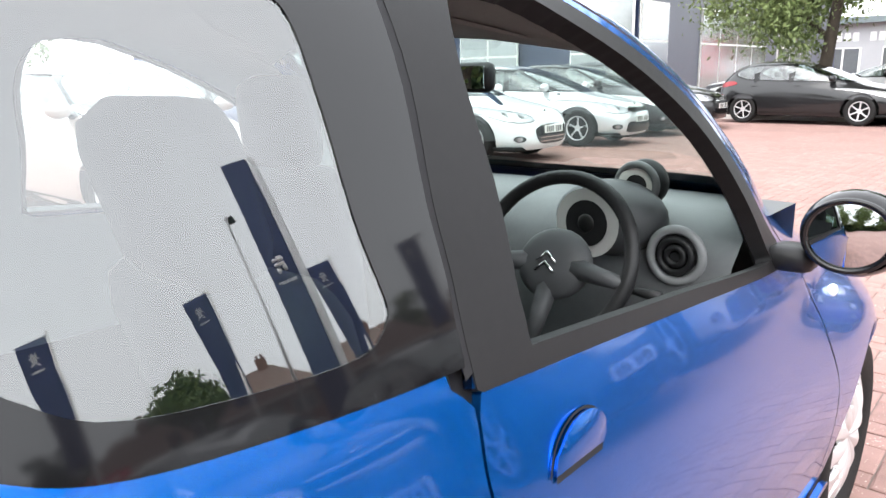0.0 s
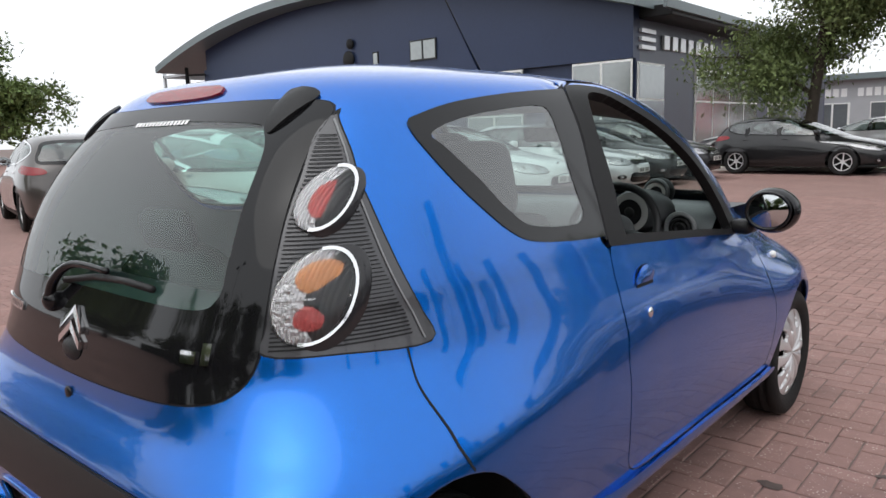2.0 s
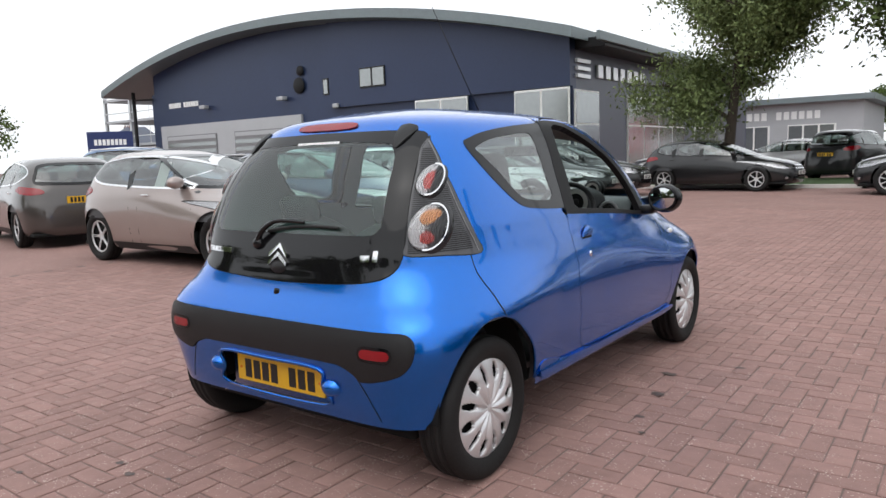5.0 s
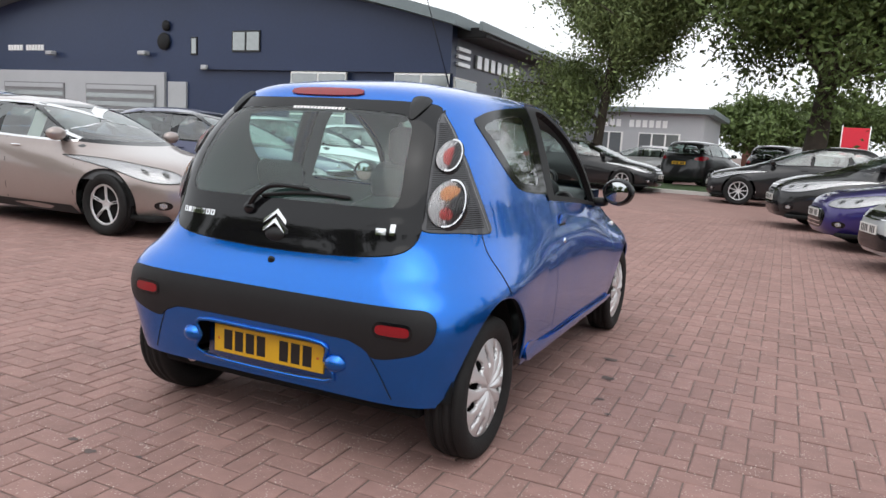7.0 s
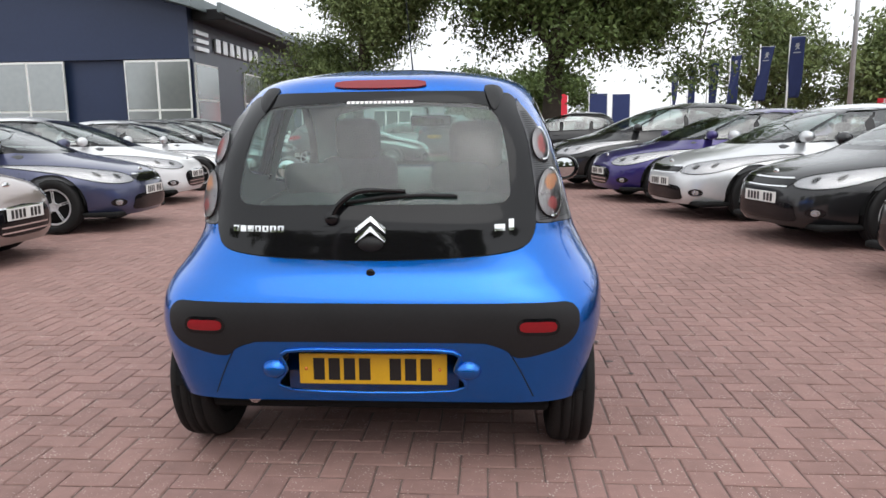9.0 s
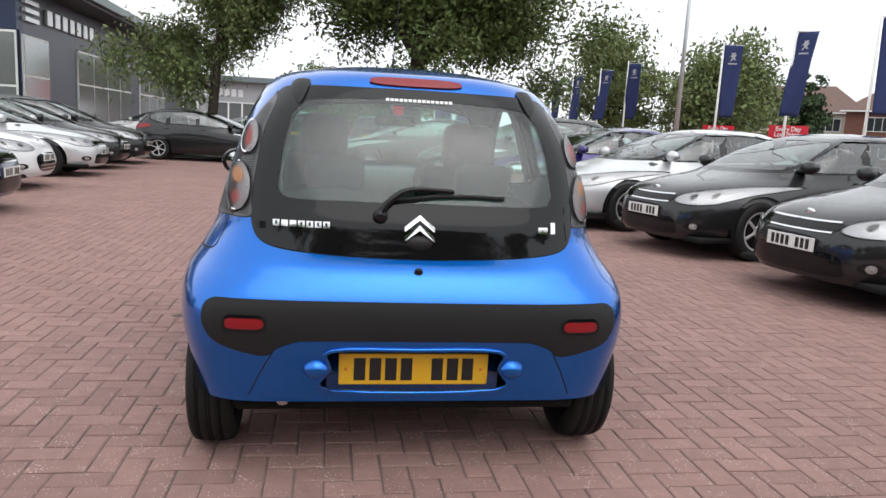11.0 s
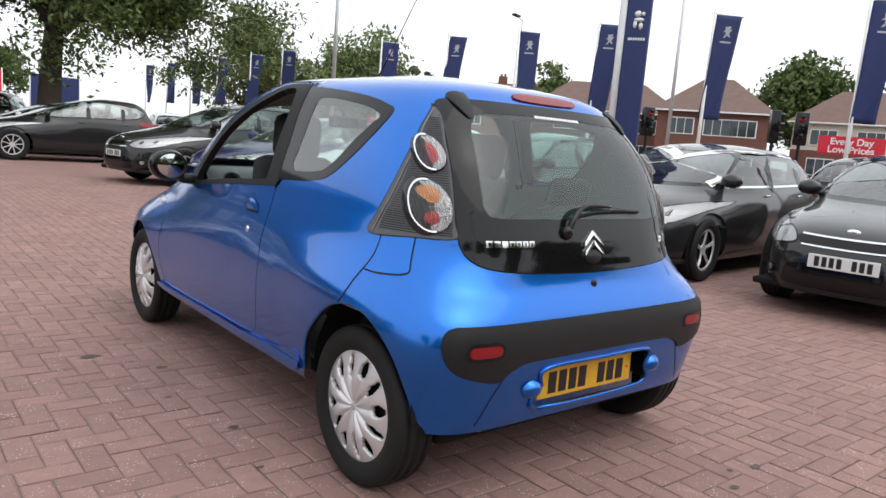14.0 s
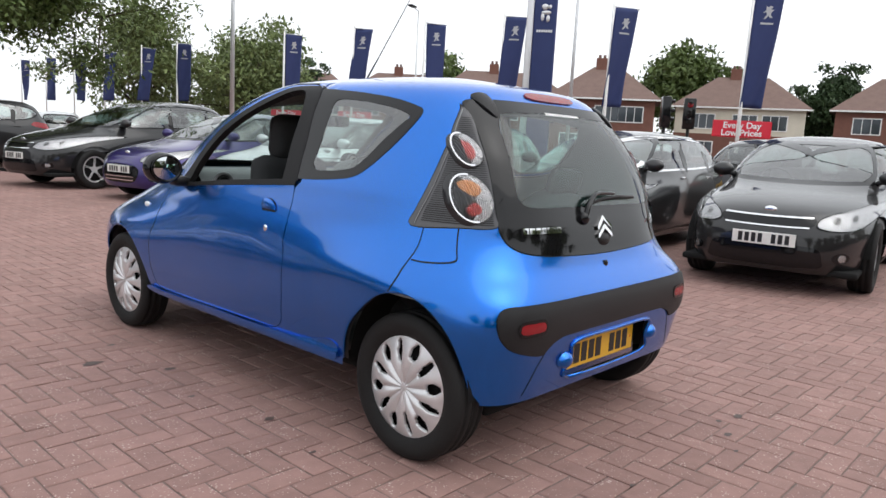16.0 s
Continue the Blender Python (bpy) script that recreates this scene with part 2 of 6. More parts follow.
def ball(centre, size, m=None, u=20, v=12):
    bm = bmesh.new()
    bmesh.ops.create_uvsphere(bm, u_segments=u, v_segments=v, radius=1, matrix=(m or Matrix()) @ Matrix.Translation(centre) @ Matrix.Diagonal((*size, 1)))
    return bm


def ring(centre, r, thick, m=None, count=40, sides=8, wide=1.0):
    """A torus round the local y axis."""
    bm = bmesh.new()
    rows = []
    for i in range(count):
        a = 2 * math.pi * i / count
        row = []
        for k in range(sides):
            b = 2 * math.pi * k / sides
            q = r + thick * math.cos(b)
            row.append(bm.verts.new((q * math.cos(a), thick * wide * math.sin(b), q * math.sin(a))))
        rows.append(row)
    for i in range(count):
        for k in range(sides):
            bm.faces.new((rows[i][k], rows[i][(k + 1) % sides], rows[(i + 1) % count][(k + 1) % sides], rows[(i + 1) % count][k]))
    bm.transform((m or Matrix()) @ Matrix.Translation(centre))
    bmesh.ops.recalc_face_normals(bm, faces=bm.faces[:])
    return bm


def prism(outline, y0, y1, m=None):
    """An (x, z) outline pushed from y0 to y1."""
    bm = bmesh.new()
    a = [bm.verts.new((x, y0, z)) for x, z in outline]
    b = [bm.verts.new((x, y1, z)) for x, z in outline]
    bm.faces.new(a)
    bm.faces.new(b[::-1])
    for i in range(len(a)):
        bm.faces.new((a[i], b[i], b[(i + 1) % len(a)], a[(i + 1) % len(a)]))
    if m:
        bm.transform(m)
    bmesh.ops.recalc_face_normals(bm, faces=bm.faces[:])
    return bm


def spline(points, steps=6, closed=True):
    """A smooth line through points (Catmull-Rom)."""
    out, n = [], len(points)
    p = [np.array(q, float) for q in points]
    for i in range(n if closed else n - 1):
        a, b, c, d = (p[(i - 1) % n], p[i], p[(i + 1) % n], p[(i + 2) % n]) if closed else (p[max(i - 1, 0)], p[i], p[i + 1], p[min(i + 2, n - 1)])
        for k in range(steps):
            t = k / steps
            out.append(0.5 * (2 * b + (c - a) * t + (2 * a - 5 * b + 4 * c - d) * t**2 + (3 * b - a - 3 * c + d) * t**3))
    if not closed:
        out.append(p[-1])
    return [tuple(float(v) for v in q) for q in out]


def oval(u, z, ru, rz, count=36, tilt=0.0):
    c, s = math.cos(tilt), math.sin(tilt)
    pts = [(ru * math.cos(2 * math.pi * i / count), rz * math.sin(2 * math.pi * i / count)) for i in range(count)]
    return [(u + a * c - b * s, z + a * s + b * c) for a, b in pts]


def mirrored(loop):
    return [(-u, z) for u, z in loop]


def grown(loop, d):
    """The outline moved outwards by d."""
    p = np.array(loop)
    area = np.sum(p[:, 0] * np.roll(p[:, 1], -1) - np.roll(p[:, 0], -1) * p[:, 1])
    t = np.roll(p, -1, 0) - np.roll(p, 1, 0)
    t /= np.maximum(np.linalg.norm(t, axis=1, keepdims=True), 1e-9)
    n = np.stack([t[:, 1], -t[:, 0]], 1) * (1 if area > 0 else -1)
    return [tuple(q) for q in p + n * d]


def covers(loop, q):
    """Which of the places q lie inside the outline."""
    p = np.array(loop)
    r = np.roll(p, -1, 0)
    x, y = q[:, 0:1], q[:, 1:2]
    cross = ((p[:, 1] > y) != (r[:, 1] > y)) & (x < (r[:, 0] - p[:, 0]) * (y - p[:, 1]) / (r[:, 1] - p[:, 1] + 1e-12) + p[:, 0])
    return cross.sum(1) % 2 == 1


def nearest(loops, q):
    """The places on the outlines nearest to q."""
    p = np.concatenate([np.array(l) for l in loops])
    r = np.concatenate([np.roll(np.array(l), -1, 0) for l in loops])
    d = r - p
    t = np.clip(((q[:, None] - p) * d).sum(2) / np.maximum((d * d).sum(1), 1e-12), 0, 1)
    c = p + t[..., None] * d
    k = np.argmin(((c - q[:, None]) ** 2).sum(2), 1)
    return c[np.arange(len(q)), k]


def sheet(shell, places, cells, out, rim=0.0, dome=None):
    """A mesh on the shell: places (u, z), cells as index quads, moved out along the normal; rim folds its free edges inwards."""
    bm = bmesh.new()
    vs = []
    for u, z in places:
        o = out + (dome(u, z) if dome else 0)
        vs.append(bm.verts.new(shell.point(u, z, o)))
    for c in cells:
        ids = [vs[i] for i in dict.fromkeys(c)]
        if len(ids) > 2:
            try:
                bm.faces.new(ids)
            except ValueError:
                pass
    bmesh.ops.remove_doubles(bm, verts=bm.verts[:], dist=2e-4)
    bmesh.ops.dissolve_degenerate(bm, dist=1e-4, edges=bm.edges[:])
    if rim:
        bm.normal_update()
        free = [e for e in bm.edges if len(e.link_faces) == 1]
        for e in free:
            e.smooth = False
        nor = {v: v.normal.copy() for e in free for v in e.verts}
        made = bmesh.ops.extrude_edge_only(bm, edges=free)
        for v in (g for g in made["geom"] if isinstance(g, bmesh.types.BMVert)):
            near = next((e.other_vert(v) for e in v.link_edges if e.other_vert(v) in nor), None)
            if near:
                v.co -= nor[near] * rim
    return bm


def clipped(us, zs, grid_u, keep_loop, holes):
    """Cells of a grid inside keep_loop and outside holes, the free rim drawn onto the outlines. Returns places, cells."""
    nz, nu = grid_u.shape
    cu = (grid_u[:-1, :-1] + grid_u[1:, 1:] + grid_u[1:, :-1] + grid_u[:-1, 1:]) / 4
    cz = np.repeat(((zs[:-1] + zs[1:]) / 2)[:, None], nu - 1, 1)
    q = np.stack([cu.ravel(), cz.ravel()], 1)
    ok = covers(keep_loop, q) if keep_loop else np.ones(len(q), bool)
    for h in holes:
        ok &= ~covers(h, q)
    ok = ok.reshape(nz - 1, nu - 1)
    count = np.zeros((nz, nu), int)
    for a in (0, 1):
        for b in (0, 1):
            count[a:nz - 1 + a, b:nu - 1 + b] += ok
    place = np.stack([grid_u, np.repeat(zs[:, None], nu, 1)], 2)
    loops = ([keep_loop] if keep_loop else []) + list(holes)
    edge = (count > 0) & (count < 4)
    if not keep_loop:
        edge[0], edge[-1] = False, False
        edge[:, 0], edge[:, -1] = False, False
    idx = np.argwhere(edge)
    if len(idx) and loops:
        pts = place[idx[:, 0], idx[:, 1]]
        to = nearest(loops, pts)
        limit = np.linalg.norm(to - pts, axis=1) < 0.08
        place[idx[limit, 0], idx[limit, 1]] = to[limit]
    ids = np.full((nz, nu), -1)
    used = np.argwhere(count > 0)
    ids[used[:, 0], used[:, 1]] = np.arange(len(used))
    places = [tuple(place[i, j]) for i, j in used]
    cells = [(ids[i, j], ids[i, j + 1], ids[i + 1, j + 1], ids[i + 1, j]) for i, j in np.argwhere(ok)]
    return places, cells


def panel(shell, loop, out=0.003, step=0.014, holes=(), rim=0.006, dome=None):
    """A piece of skin inside an outline of (u, z)."""
    p = np.array(loop)
    (u0, z0), (u1, z1) = p.min(0), p.max(0)
    nu, nz = max(3, int((u1 - u0) / step) + 2), max(3, int((z1 - z0) / step) + 2)
    us, zs = np.linspace(u0, u1, nu), np.linspace(z0, z1, nz)
    places, cells = clipped(us, zs, np.repeat(us[None], nz, 0), loop, holes)
    return sheet(shell, places, cells, out, rim, dome)


def ribbon(shell, line, width=0.005, out=0.0012):
    """A thin strip along a line of (u, z)."""
    bm = bmesh.new()
    p = np.array(line)
    t = np.gradient(p, axis=0)
    t /= np.maximum(np.linalg.norm(t, axis=1, keepdims=True), 1e-9)
    n = np.stack([-t[:, 1], t[:, 0]], 1) * width / 2
    rows = [[bm.verts.new(shell.point(*(q + s * m), out)) for s in (1, -1)] for q, m in zip(p, n)]
    for a, b in zip(rows, rows[1:]):
        bm.faces.new((a[0], b[0], b[1], a[1]))
    return bm


def body_skin(shell, z0, z1, dz, cols, holes, out=0.0, dome=0.0, centre=0.0, rings=10, power=2.4):
    """The whole skin round the car between two heights, with holes, closed above by a domed roof."""
    zs = np.linspace(z0, z1, int((z1 - z0) / dz) + 2)
    f = np.linspace(-1, 1, 2 * cols + 1)
    grid = np.array([f * shell.girth(z) for z in zs])
    places, cells = clipped(None, zs, grid, None, holes)
    bm = sheet(shell, places, cells, out)
    if dome:
        top = [shell.point(u, z1, out) for u in grid[-1]]
        rows = [[bm.verts.new(p) for p in top]]
        for k in range(1, rings + 1):
            s = k / rings
            q = 0.002 + 0.998 * (1 - s)
            rows.append([bm.verts.new((p.x * q, centre + (p.y - centre) * q, z1 + dome * (1 - (1 - s) ** power))) for p in top])
        for a, b in zip(rows, rows[1:]):
            for i in range(len(top) - 1):
                bm.faces.new((a[i], a[i + 1], b[i + 1], b[i]))
    bmesh.ops.remove_doubles(bm, verts=bm.verts[:], dist=4e-4)
    return bm


def bars(bm, x0, x1, z0, z1, count, y, deep=0.002, gap=0.28, skip=()):
    """Plain bars in a row, in place of writing."""
    w = (x1 - x0) / count
    for i in range(count):
        if i not in skip:
            box(bm, (x0 + w * (i + gap / 2), y - deep, z0), (x0 + w * (i + 1 - gap / 2), y, z1))
    return bm
class Shell:
    """A car's skin: at each height z one closed outline, a superellipse round (0, mid) whose half width, tail, nose and corner
    tightness follow tables over z. Places on it are named (u, z), u the way along the outline from the middle of the tail."""

    def __init__(self, table, mid, flares=()):
        t = np.array(table, float)
        self.zs, self.cols, self.mid, self.flares = t[:, 0], t[:, 1:], mid, flares
        self.memo = {}

    def row(self, z):
        z = min(max(z, self.zs[0]), self.zs[-1])
        i = min(max(int(np.searchsorted(self.zs, z)) - 1, 0), len(self.zs) - 2)
        h = self.zs[i + 1] - self.zs[i]
        f = (z - self.zs[i]) / h
        def slope(k):
            a, b = max(k - 1, 0), min(k + 1, len(self.zs) - 1)
            return (self.cols[b] - self.cols[a]) / (self.zs[b] - self.zs[a]) * h
        m0, m1 = slope(i), slope(i + 1)
        p0, p1 = self.cols[i], self.cols[i + 1]
        return (2 * f**3 - 3 * f**2 + 1) * p0 + (f**3 - 2 * f**2 + f) * m0 + (3 * f**2 - 2 * f**3) * p1 + (f**3 - f**2) * m1

    def curve(self, z, count=260):
        """Half the outline at z, from the tail round the right side to the nose: u, x, y."""
        key = round(float(z), 5)
        if key not in self.memo:
            a, yr, nr, yf, nf = self.row(z)
            half = count // 2
            q = np.linspace(0, 1, half) ** 1.0 * math.pi / 2
            xr, cr = np.sin(q) ** (2 / nr), np.cos(q) ** (2 / nr)
            xf, cf = np.cos(q) ** (2 / nf), np.sin(q) ** (2 / nf)
            x = np.concatenate([a * xr, (a * xf)[1:]])
            y = np.concatenate([self.mid - (self.mid - yr) * cr, (self.mid + (yf - self.mid) * cf)[1:]])
            for y0, z0, wide, tall, out in self.flares:
                x = x + out * np.exp(-((y - y0) / wide) ** 2 - ((z - z0) / tall) ** 2) * np.clip(x / (0.6 * a), 0, 1) ** 2
            u = np.concatenate([[0], np.cumsum(np.hypot(np.diff(x), np.diff(y)))])
            self.memo[key] = u, x, y
        return self.memo[key]

    def at(self, u, z):
        us, xs, ys = self.curve(z)
        s = abs(u)
        return math.copysign(np.interp(s, us, xs), u), float(np.interp(s, us, ys)), z

    def point(self, u, z, out=0.0):
        p = Vector(self.at(u, z))
        return p + self.normal(u, z) * out if out else p

    def normal(self, u, z):
        e, z = 0.006, round(z, 2)
        a = Vector(self.at(u + e, z)) - Vector(self.at(u - e, z))
        b = Vector(self.at(u, min(z + e, self.zs[-1]))) - Vector(self.at(u, max(z - e, self.zs[0])))
        n = a.cross(b)
        return n.normalized() if n.length > 1e-12 else Vector((0, 0, 1))

    def side(self, y, z, right=True):
        """u of the place on a flank that lies at y, z."""
        us, xs, ys = self.curve(z)
        s = float(np.interp(y, ys, us))
        return (s if right else -s), z

    def tail(self, x, z):
        """u of the place on the tail that lies at x, z."""
        us, xs, ys = self.curve(z)
        k = int(np.argmax(xs))
        return math.copysign(float(np.interp(abs(x), xs[:k + 1], us[:k + 1])), x), z

    def nose(self, x, z):
        us, xs, ys = self.curve(z)
        if x == 0:
            return float(us[-1]) + 0.15, z   # past the middle line, where the skin ends
        k = int(np.argmax(xs))
        return math.copysign(float(np.interp(abs(x), xs[k:][::-1], us[k:][::-1])), x), z

    def girth(self, z):
        return float(self.curve(z)[0][-1])


class Nose:
    """The same skin seen from its nose: places (w, z), w the way along the outline from the middle of the nose, minus on the right."""

    def __init__(self, shell):
        self.shell = shell

    def point(self, w, z, out=0.0):
        g = self.shell.girth(z)
        return self.shell.point(g + w if w < 0 else w - g, z, out)

    def at_x(self, x, z):
        """w of the place at x, z."""
        if abs(x) < 1e-6:
            return 0.0, z
        w = self.shell.girth(z) - abs(self.shell.nose(x, z)[0])
        return (-w if x > 0 else w), z

    def across(self, half):
        """A closed outline from the right half's (x, z), bottom middle to top middle."""
        right = [self.at_x(x, z) for x, z in half]
        return right + [(-w, z) for w, z in right[::-1] if w]

    def as_hole(self, loop):
        """The right half of such an outline in the skin's own (u, z), past the middle line."""
        out = [(self.shell.girth(z) + w + (0.15 if w > -1e-6 else 0.0), z) for w, z in loop if w <= 1e-6]
        return out
# z, half width, tail, tail's corners, nose, nose's corners
HATCH_TABLE = [
    (0.20, 0.760, -0.352, 8.5, 2.95, 4.6), (0.25, 0.772, -0.366, 8.5, 3.00, 4.6), (0.32, 0.785, -0.384, 8.5, 3.03, 4.6),
    (0.40, 0.795, -0.398, 8.5, 3.04, 4.6), (0.48, 0.802, -0.412, 8.5, 3.04, 4.6), (0.56, 0.803, -0.415, 8.5, 3.03, 4.5),
    (0.63, 0.799, -0.402, 8.0, 3.00, 4.2), (0.68, 0.793, -0.374, 7.0, 2.95, 3.7), (0.72, 0.787, -0.347, 6.0, 2.90, 3.3),
    (0.77, 0.777, -0.332, 5.2, 2.80, 3.0), (0.83, 0.760, -0.322, 4.7, 2.62, 3.1), (0.88, 0.745, -0.311, 4.8, 2.45, 3.2),
    (0.93, 0.730, -0.290, 5.1, 2.30, 3.4), (0.97, 0.719, -0.273, 5.4, 2.18, 3.7), (1.05, 0.695, -0.238, 5.8, 2.04, 4.2),
    (1.14, 0.668, -0.192, 6.0, 1.87, 4.7), (1.24, 0.636, -0.126, 5.6, 1.68, 5.0), (1.32, 0.604, -0.060, 5.0, 1.48, 5.0),
    (1.36, 0.582, -0.022, 4.6, 1.35, 4.6), (1.385, 0.560, 0.004, 4.2, 1.25, 4.2), (1.405, 0.525, 0.040, 3.8, 1.14, 3.8),
]
HATCH_FLARES = ((0.04, 0.57, 0.48, 0.20, 0.033), (0.26, 0.800, 0.32, 0.085, -0.004), (0.12, 0.670, 0.42, 0.060, 0.010), (2.36, 0.52, 0.42, 0.22, 0.040))

# ---- ground ----
def flat(name, loop, z, mat, label, kind="structure", category="", thick=0.0):
    bm = bmesh.new()
    f = bm.faces.new([bm.verts.new((x, y, z)) for x, y in loop])
    if thick:
        r = bmesh.ops.extrude_face_region(bm, geom=[f])
        for v in (g for g in r["geom"] if isinstance(g, bmesh.types.BMVert)):
            v.co.z -= thick
    bmesh.ops.recalc_face_normals(bm, faces=bm.faces[:])
    return tagged(part(name, bm, mat, None, "", False), label, category, "", kind)


ground = flat("ground", [(-600, -600), (600, -600), (600, 600), (-600, 600)], -0.0055, JOINT, "sand joints and ground under the red block paving", category="ground")


def block_mesh(long_x, seed):
    """One clay paver, 200 by 100 mm, with worn rounded edges."""
    r = random.Random(seed)
    a, b = (0.0966, 0.0466) if long_x else (0.0466, 0.0966)
    e, h = 0.005, 0.003
    bm = bmesh.new()
    rows = []
    for k, z in ((0, -0.02), (0, -h), (e, 0.0)):
        rows.append([bm.verts.new((x * (a - k) + r.uniform(-1, 1) * 0.0022, y * (b - k) + r.uniform(-1, 1) * 0.0022, z)) for x, y in ((-1, -1), (1, -1), (1, 1), (-1, 1))])
    for p, q in zip(rows, rows[1:]):
        for i in range(4):
            bm.faces.new((p[i], p[(i + 1) % 4], q[(i + 1) % 4], q[i]))
    bm.faces.new(rows[-1])
    return bm


def herringbone(x0, x1, y0, y1):
    """Middles of pavers in a square herringbone of 0.1 m steps: x, y and whether the long side lies along x."""
    out = []
    for j in range(int(y0 / 0.1), int(y1 / 0.1) + 1):
        for i in range(int(x0 / 0.1), int(x1 / 0.1) + 1):
            k = (i + j) % 4
            if k == 0:
                out.append((i * 0.1 + 0.1, j * 0.1 + 0.05, True))
            elif k == 3:
                out.append((i * 0.1 + 0.05, j * 0.1, False))
    return out


def paving():
    field, near = [], []
    for x, y, along in herringbone(-7, 7, -5.5, 13):
        (near if 0.9 < x < 2.7 and -1.2 < y < 1.5 else field).append((x, y, along))
    near.sort(key=lambda q: (q[0] - 1.6) ** 2 + (q[1] - 0.1) ** 2)
    field += near[300:]
    near = near[:300]
    base = {}
    for along in (True, False):
        for s in range(3):
            bm = block_mesh(along, s)
            me = bpy.data.meshes.new("paver")
            bm.to_mesh(me)
            bm.free()
            me.materials.append(BRICK)
            base[along, s] = me
    r = random.Random(4)
    verts, faces = [], []
    for x, y, along in field:
        me = base[along, r.randrange(3)]
        o, dz = len(verts), r.uniform(-0.0015, 0.0015)
        verts += [(v.co.x + x, v.co.y + y, v.co.z + dz) for v in me.vertices]
        faces += [[o + i for i in p.vertices] for p in me.polygons]
    me = bpy.data.meshes.new("paving")
    me.from_pydata(verts, [], faces)
    me.materials.append(BRICK_FIELD)
    pave = tagged(new("pavement", me), "worn red clay block paving in a herringbone pattern", "paving", "", "stuff")
    floor = thing("pavement", Matrix(), "red clay paving blocks of the car park in herringbone", "paving", "", "structure")
    for x, y, along in near:
        ob = new("brick", base[along, r.randrange(3)])
        ob.location = (x, y, r.uniform(-0.0015, 0.0015))
        ob.parent = floor


# paving too far off to tell the blocks apart
for x0, x1, y0, y1 in ((-60, -7, -40, 20.5), (7, 17, -40, 60), (-7, 7, 13, 20.5), (-7, 7, -40, -5.5), (-60, 7, 25.0, 60)):
    flat("pavement", [(x0, y0), (x1, y0), (x1, y1), (x0, y1)], -0.001, BRICK_FIELD, "red block paving of the car park, weathered", category="paving")
flat("grass_island", [(-30, 20.65), (-0.2, 20.5), (0.0, 25.0), (-30, 25.0)], 0.09, GRASS, "strip of mown grass behind a kerb", category="grass", thick=0.1)
flat("kerb", [(-30, 20.35), (-0.2, 20.2), (-0.2, 20.5), (-30, 20.65)], 0.10, KERB, "pale concrete kerb along the grass", category="kerb", thick=0.12)
flat("road", [(24, -60), (36, -60), (36, 120), (24, 120)], 0.0, material("asphalt", (0.05, 0.05, 0.052), 0.9, 0, 0.25, 1.5, 0.3, 90), "grey asphalt road past the car park", category="road")

# ---- wheels ----
def tyre_mesh(r, rim, w):
    h = w / 2
    p = [(rim, -h * 0.78), (rim + 0.012, -h * 0.9), ((r + rim) / 2, -h * 1.04), (r - 0.022, -h * 0.98), (r - 0.006, -h * 0.84)]
    for x in (-0.52, -0.44, -0.06, 0.06, 0.44, 0.52):
        p += [(r, h * (x - 0.03)), (r - 0.007, h * (x - 0.02)), (r - 0.007, h * (x + 0.02)), (r, h * (x + 0.03))]
    p += [(r - 0.006, h * 0.84), (r - 0.022, h * 0.98), ((r + rim) / 2, h * 1.04), (rim + 0.012, h * 0.9), (rim, h * 0.78)]
    return lathe(p, 56)


def cap_mesh(r, slots, face, ripple=0.0, count=216, rows=26):
    """A wheel face seen along x: a dished disc of radius r with openings where slots(radius, angle) says so."""
    bm = bmesh.new()
    grid = []
    for k in range(rows + 1):
        q = r * (0.02 + 0.98 * k / rows)
        grid.append([bm.verts.new((face(q / r) + ripple * abs(math.sin(6 * (2 * math.pi * i / count - 0.2))) * math.sin(math.pi * (q / r) ** 0.8), q * math.cos(2 * math.pi * i / count), q * math.sin(2 * math.pi * i / count))) for i in range(count)])
    for k in range(rows):
        for i in range(count):
            q, a = (0.02 + 0.98 * (k + 0.5) / rows), 2 * math.pi * (i + 0.5) / count
            if not slots(q, a):
                bm.faces.new((grid[k][i], grid[k][(i + 1) % count], grid[k + 1][(i + 1) % count], grid[k + 1][i]))
    bm.faces.new(grid[0])
    loose = [v for v in bm.verts if not v.link_faces]
    bmesh.ops.delete(bm, geom=loose, context="VERTS")
    r2 = bmesh.ops.extrude_edge_only(bm, edges=[e for e in bm.edges if len(e.link_faces) == 1])
    for v in (g for g in r2["geom"] if isinstance(g, bmesh.types.BMVert)):
        v.co.x -= 0.014
    bmesh.ops.recalc_face_normals(bm, faces=bm.faces[:])
    return bm


def in_oval(q, a, q0, a0, rq, ra, lean=0.0):
    d = (a - a0 + math.pi) % (2 * math.pi) - math.pi
    d -= lean * (q - q0)
    return ((q - q0) / rq) ** 2 + (d * q / ra) ** 2 < 1


def cover_slots(q, a):
    """Six broad petals: a wide hole at the rim between them and a longer slit inside each."""
    for k in range(6):
        c = 2 * math.pi * k / 6 + 0.2
        if in_oval(q, a, 0.75, c, 0.17, 0.115) or in_oval(q, a, 0.70, c + math.pi / 6, 0.235, 0.075, 0.12):
            return True
    return False


def spoke_slots(n, wide, inner=0.3, outer=0.9, split=0.0):
    def f(q, a):
        if not inner < q < outer:
            return False
        d = abs(((a * n / (2 * math.pi)) % 1) - 0.5) * 2 * math.pi / n * q
        return d < math.pi / n * q - wide and not (split and False) or (split and abs(d - math.pi / n * q) < split and q > 0.45)
    return f


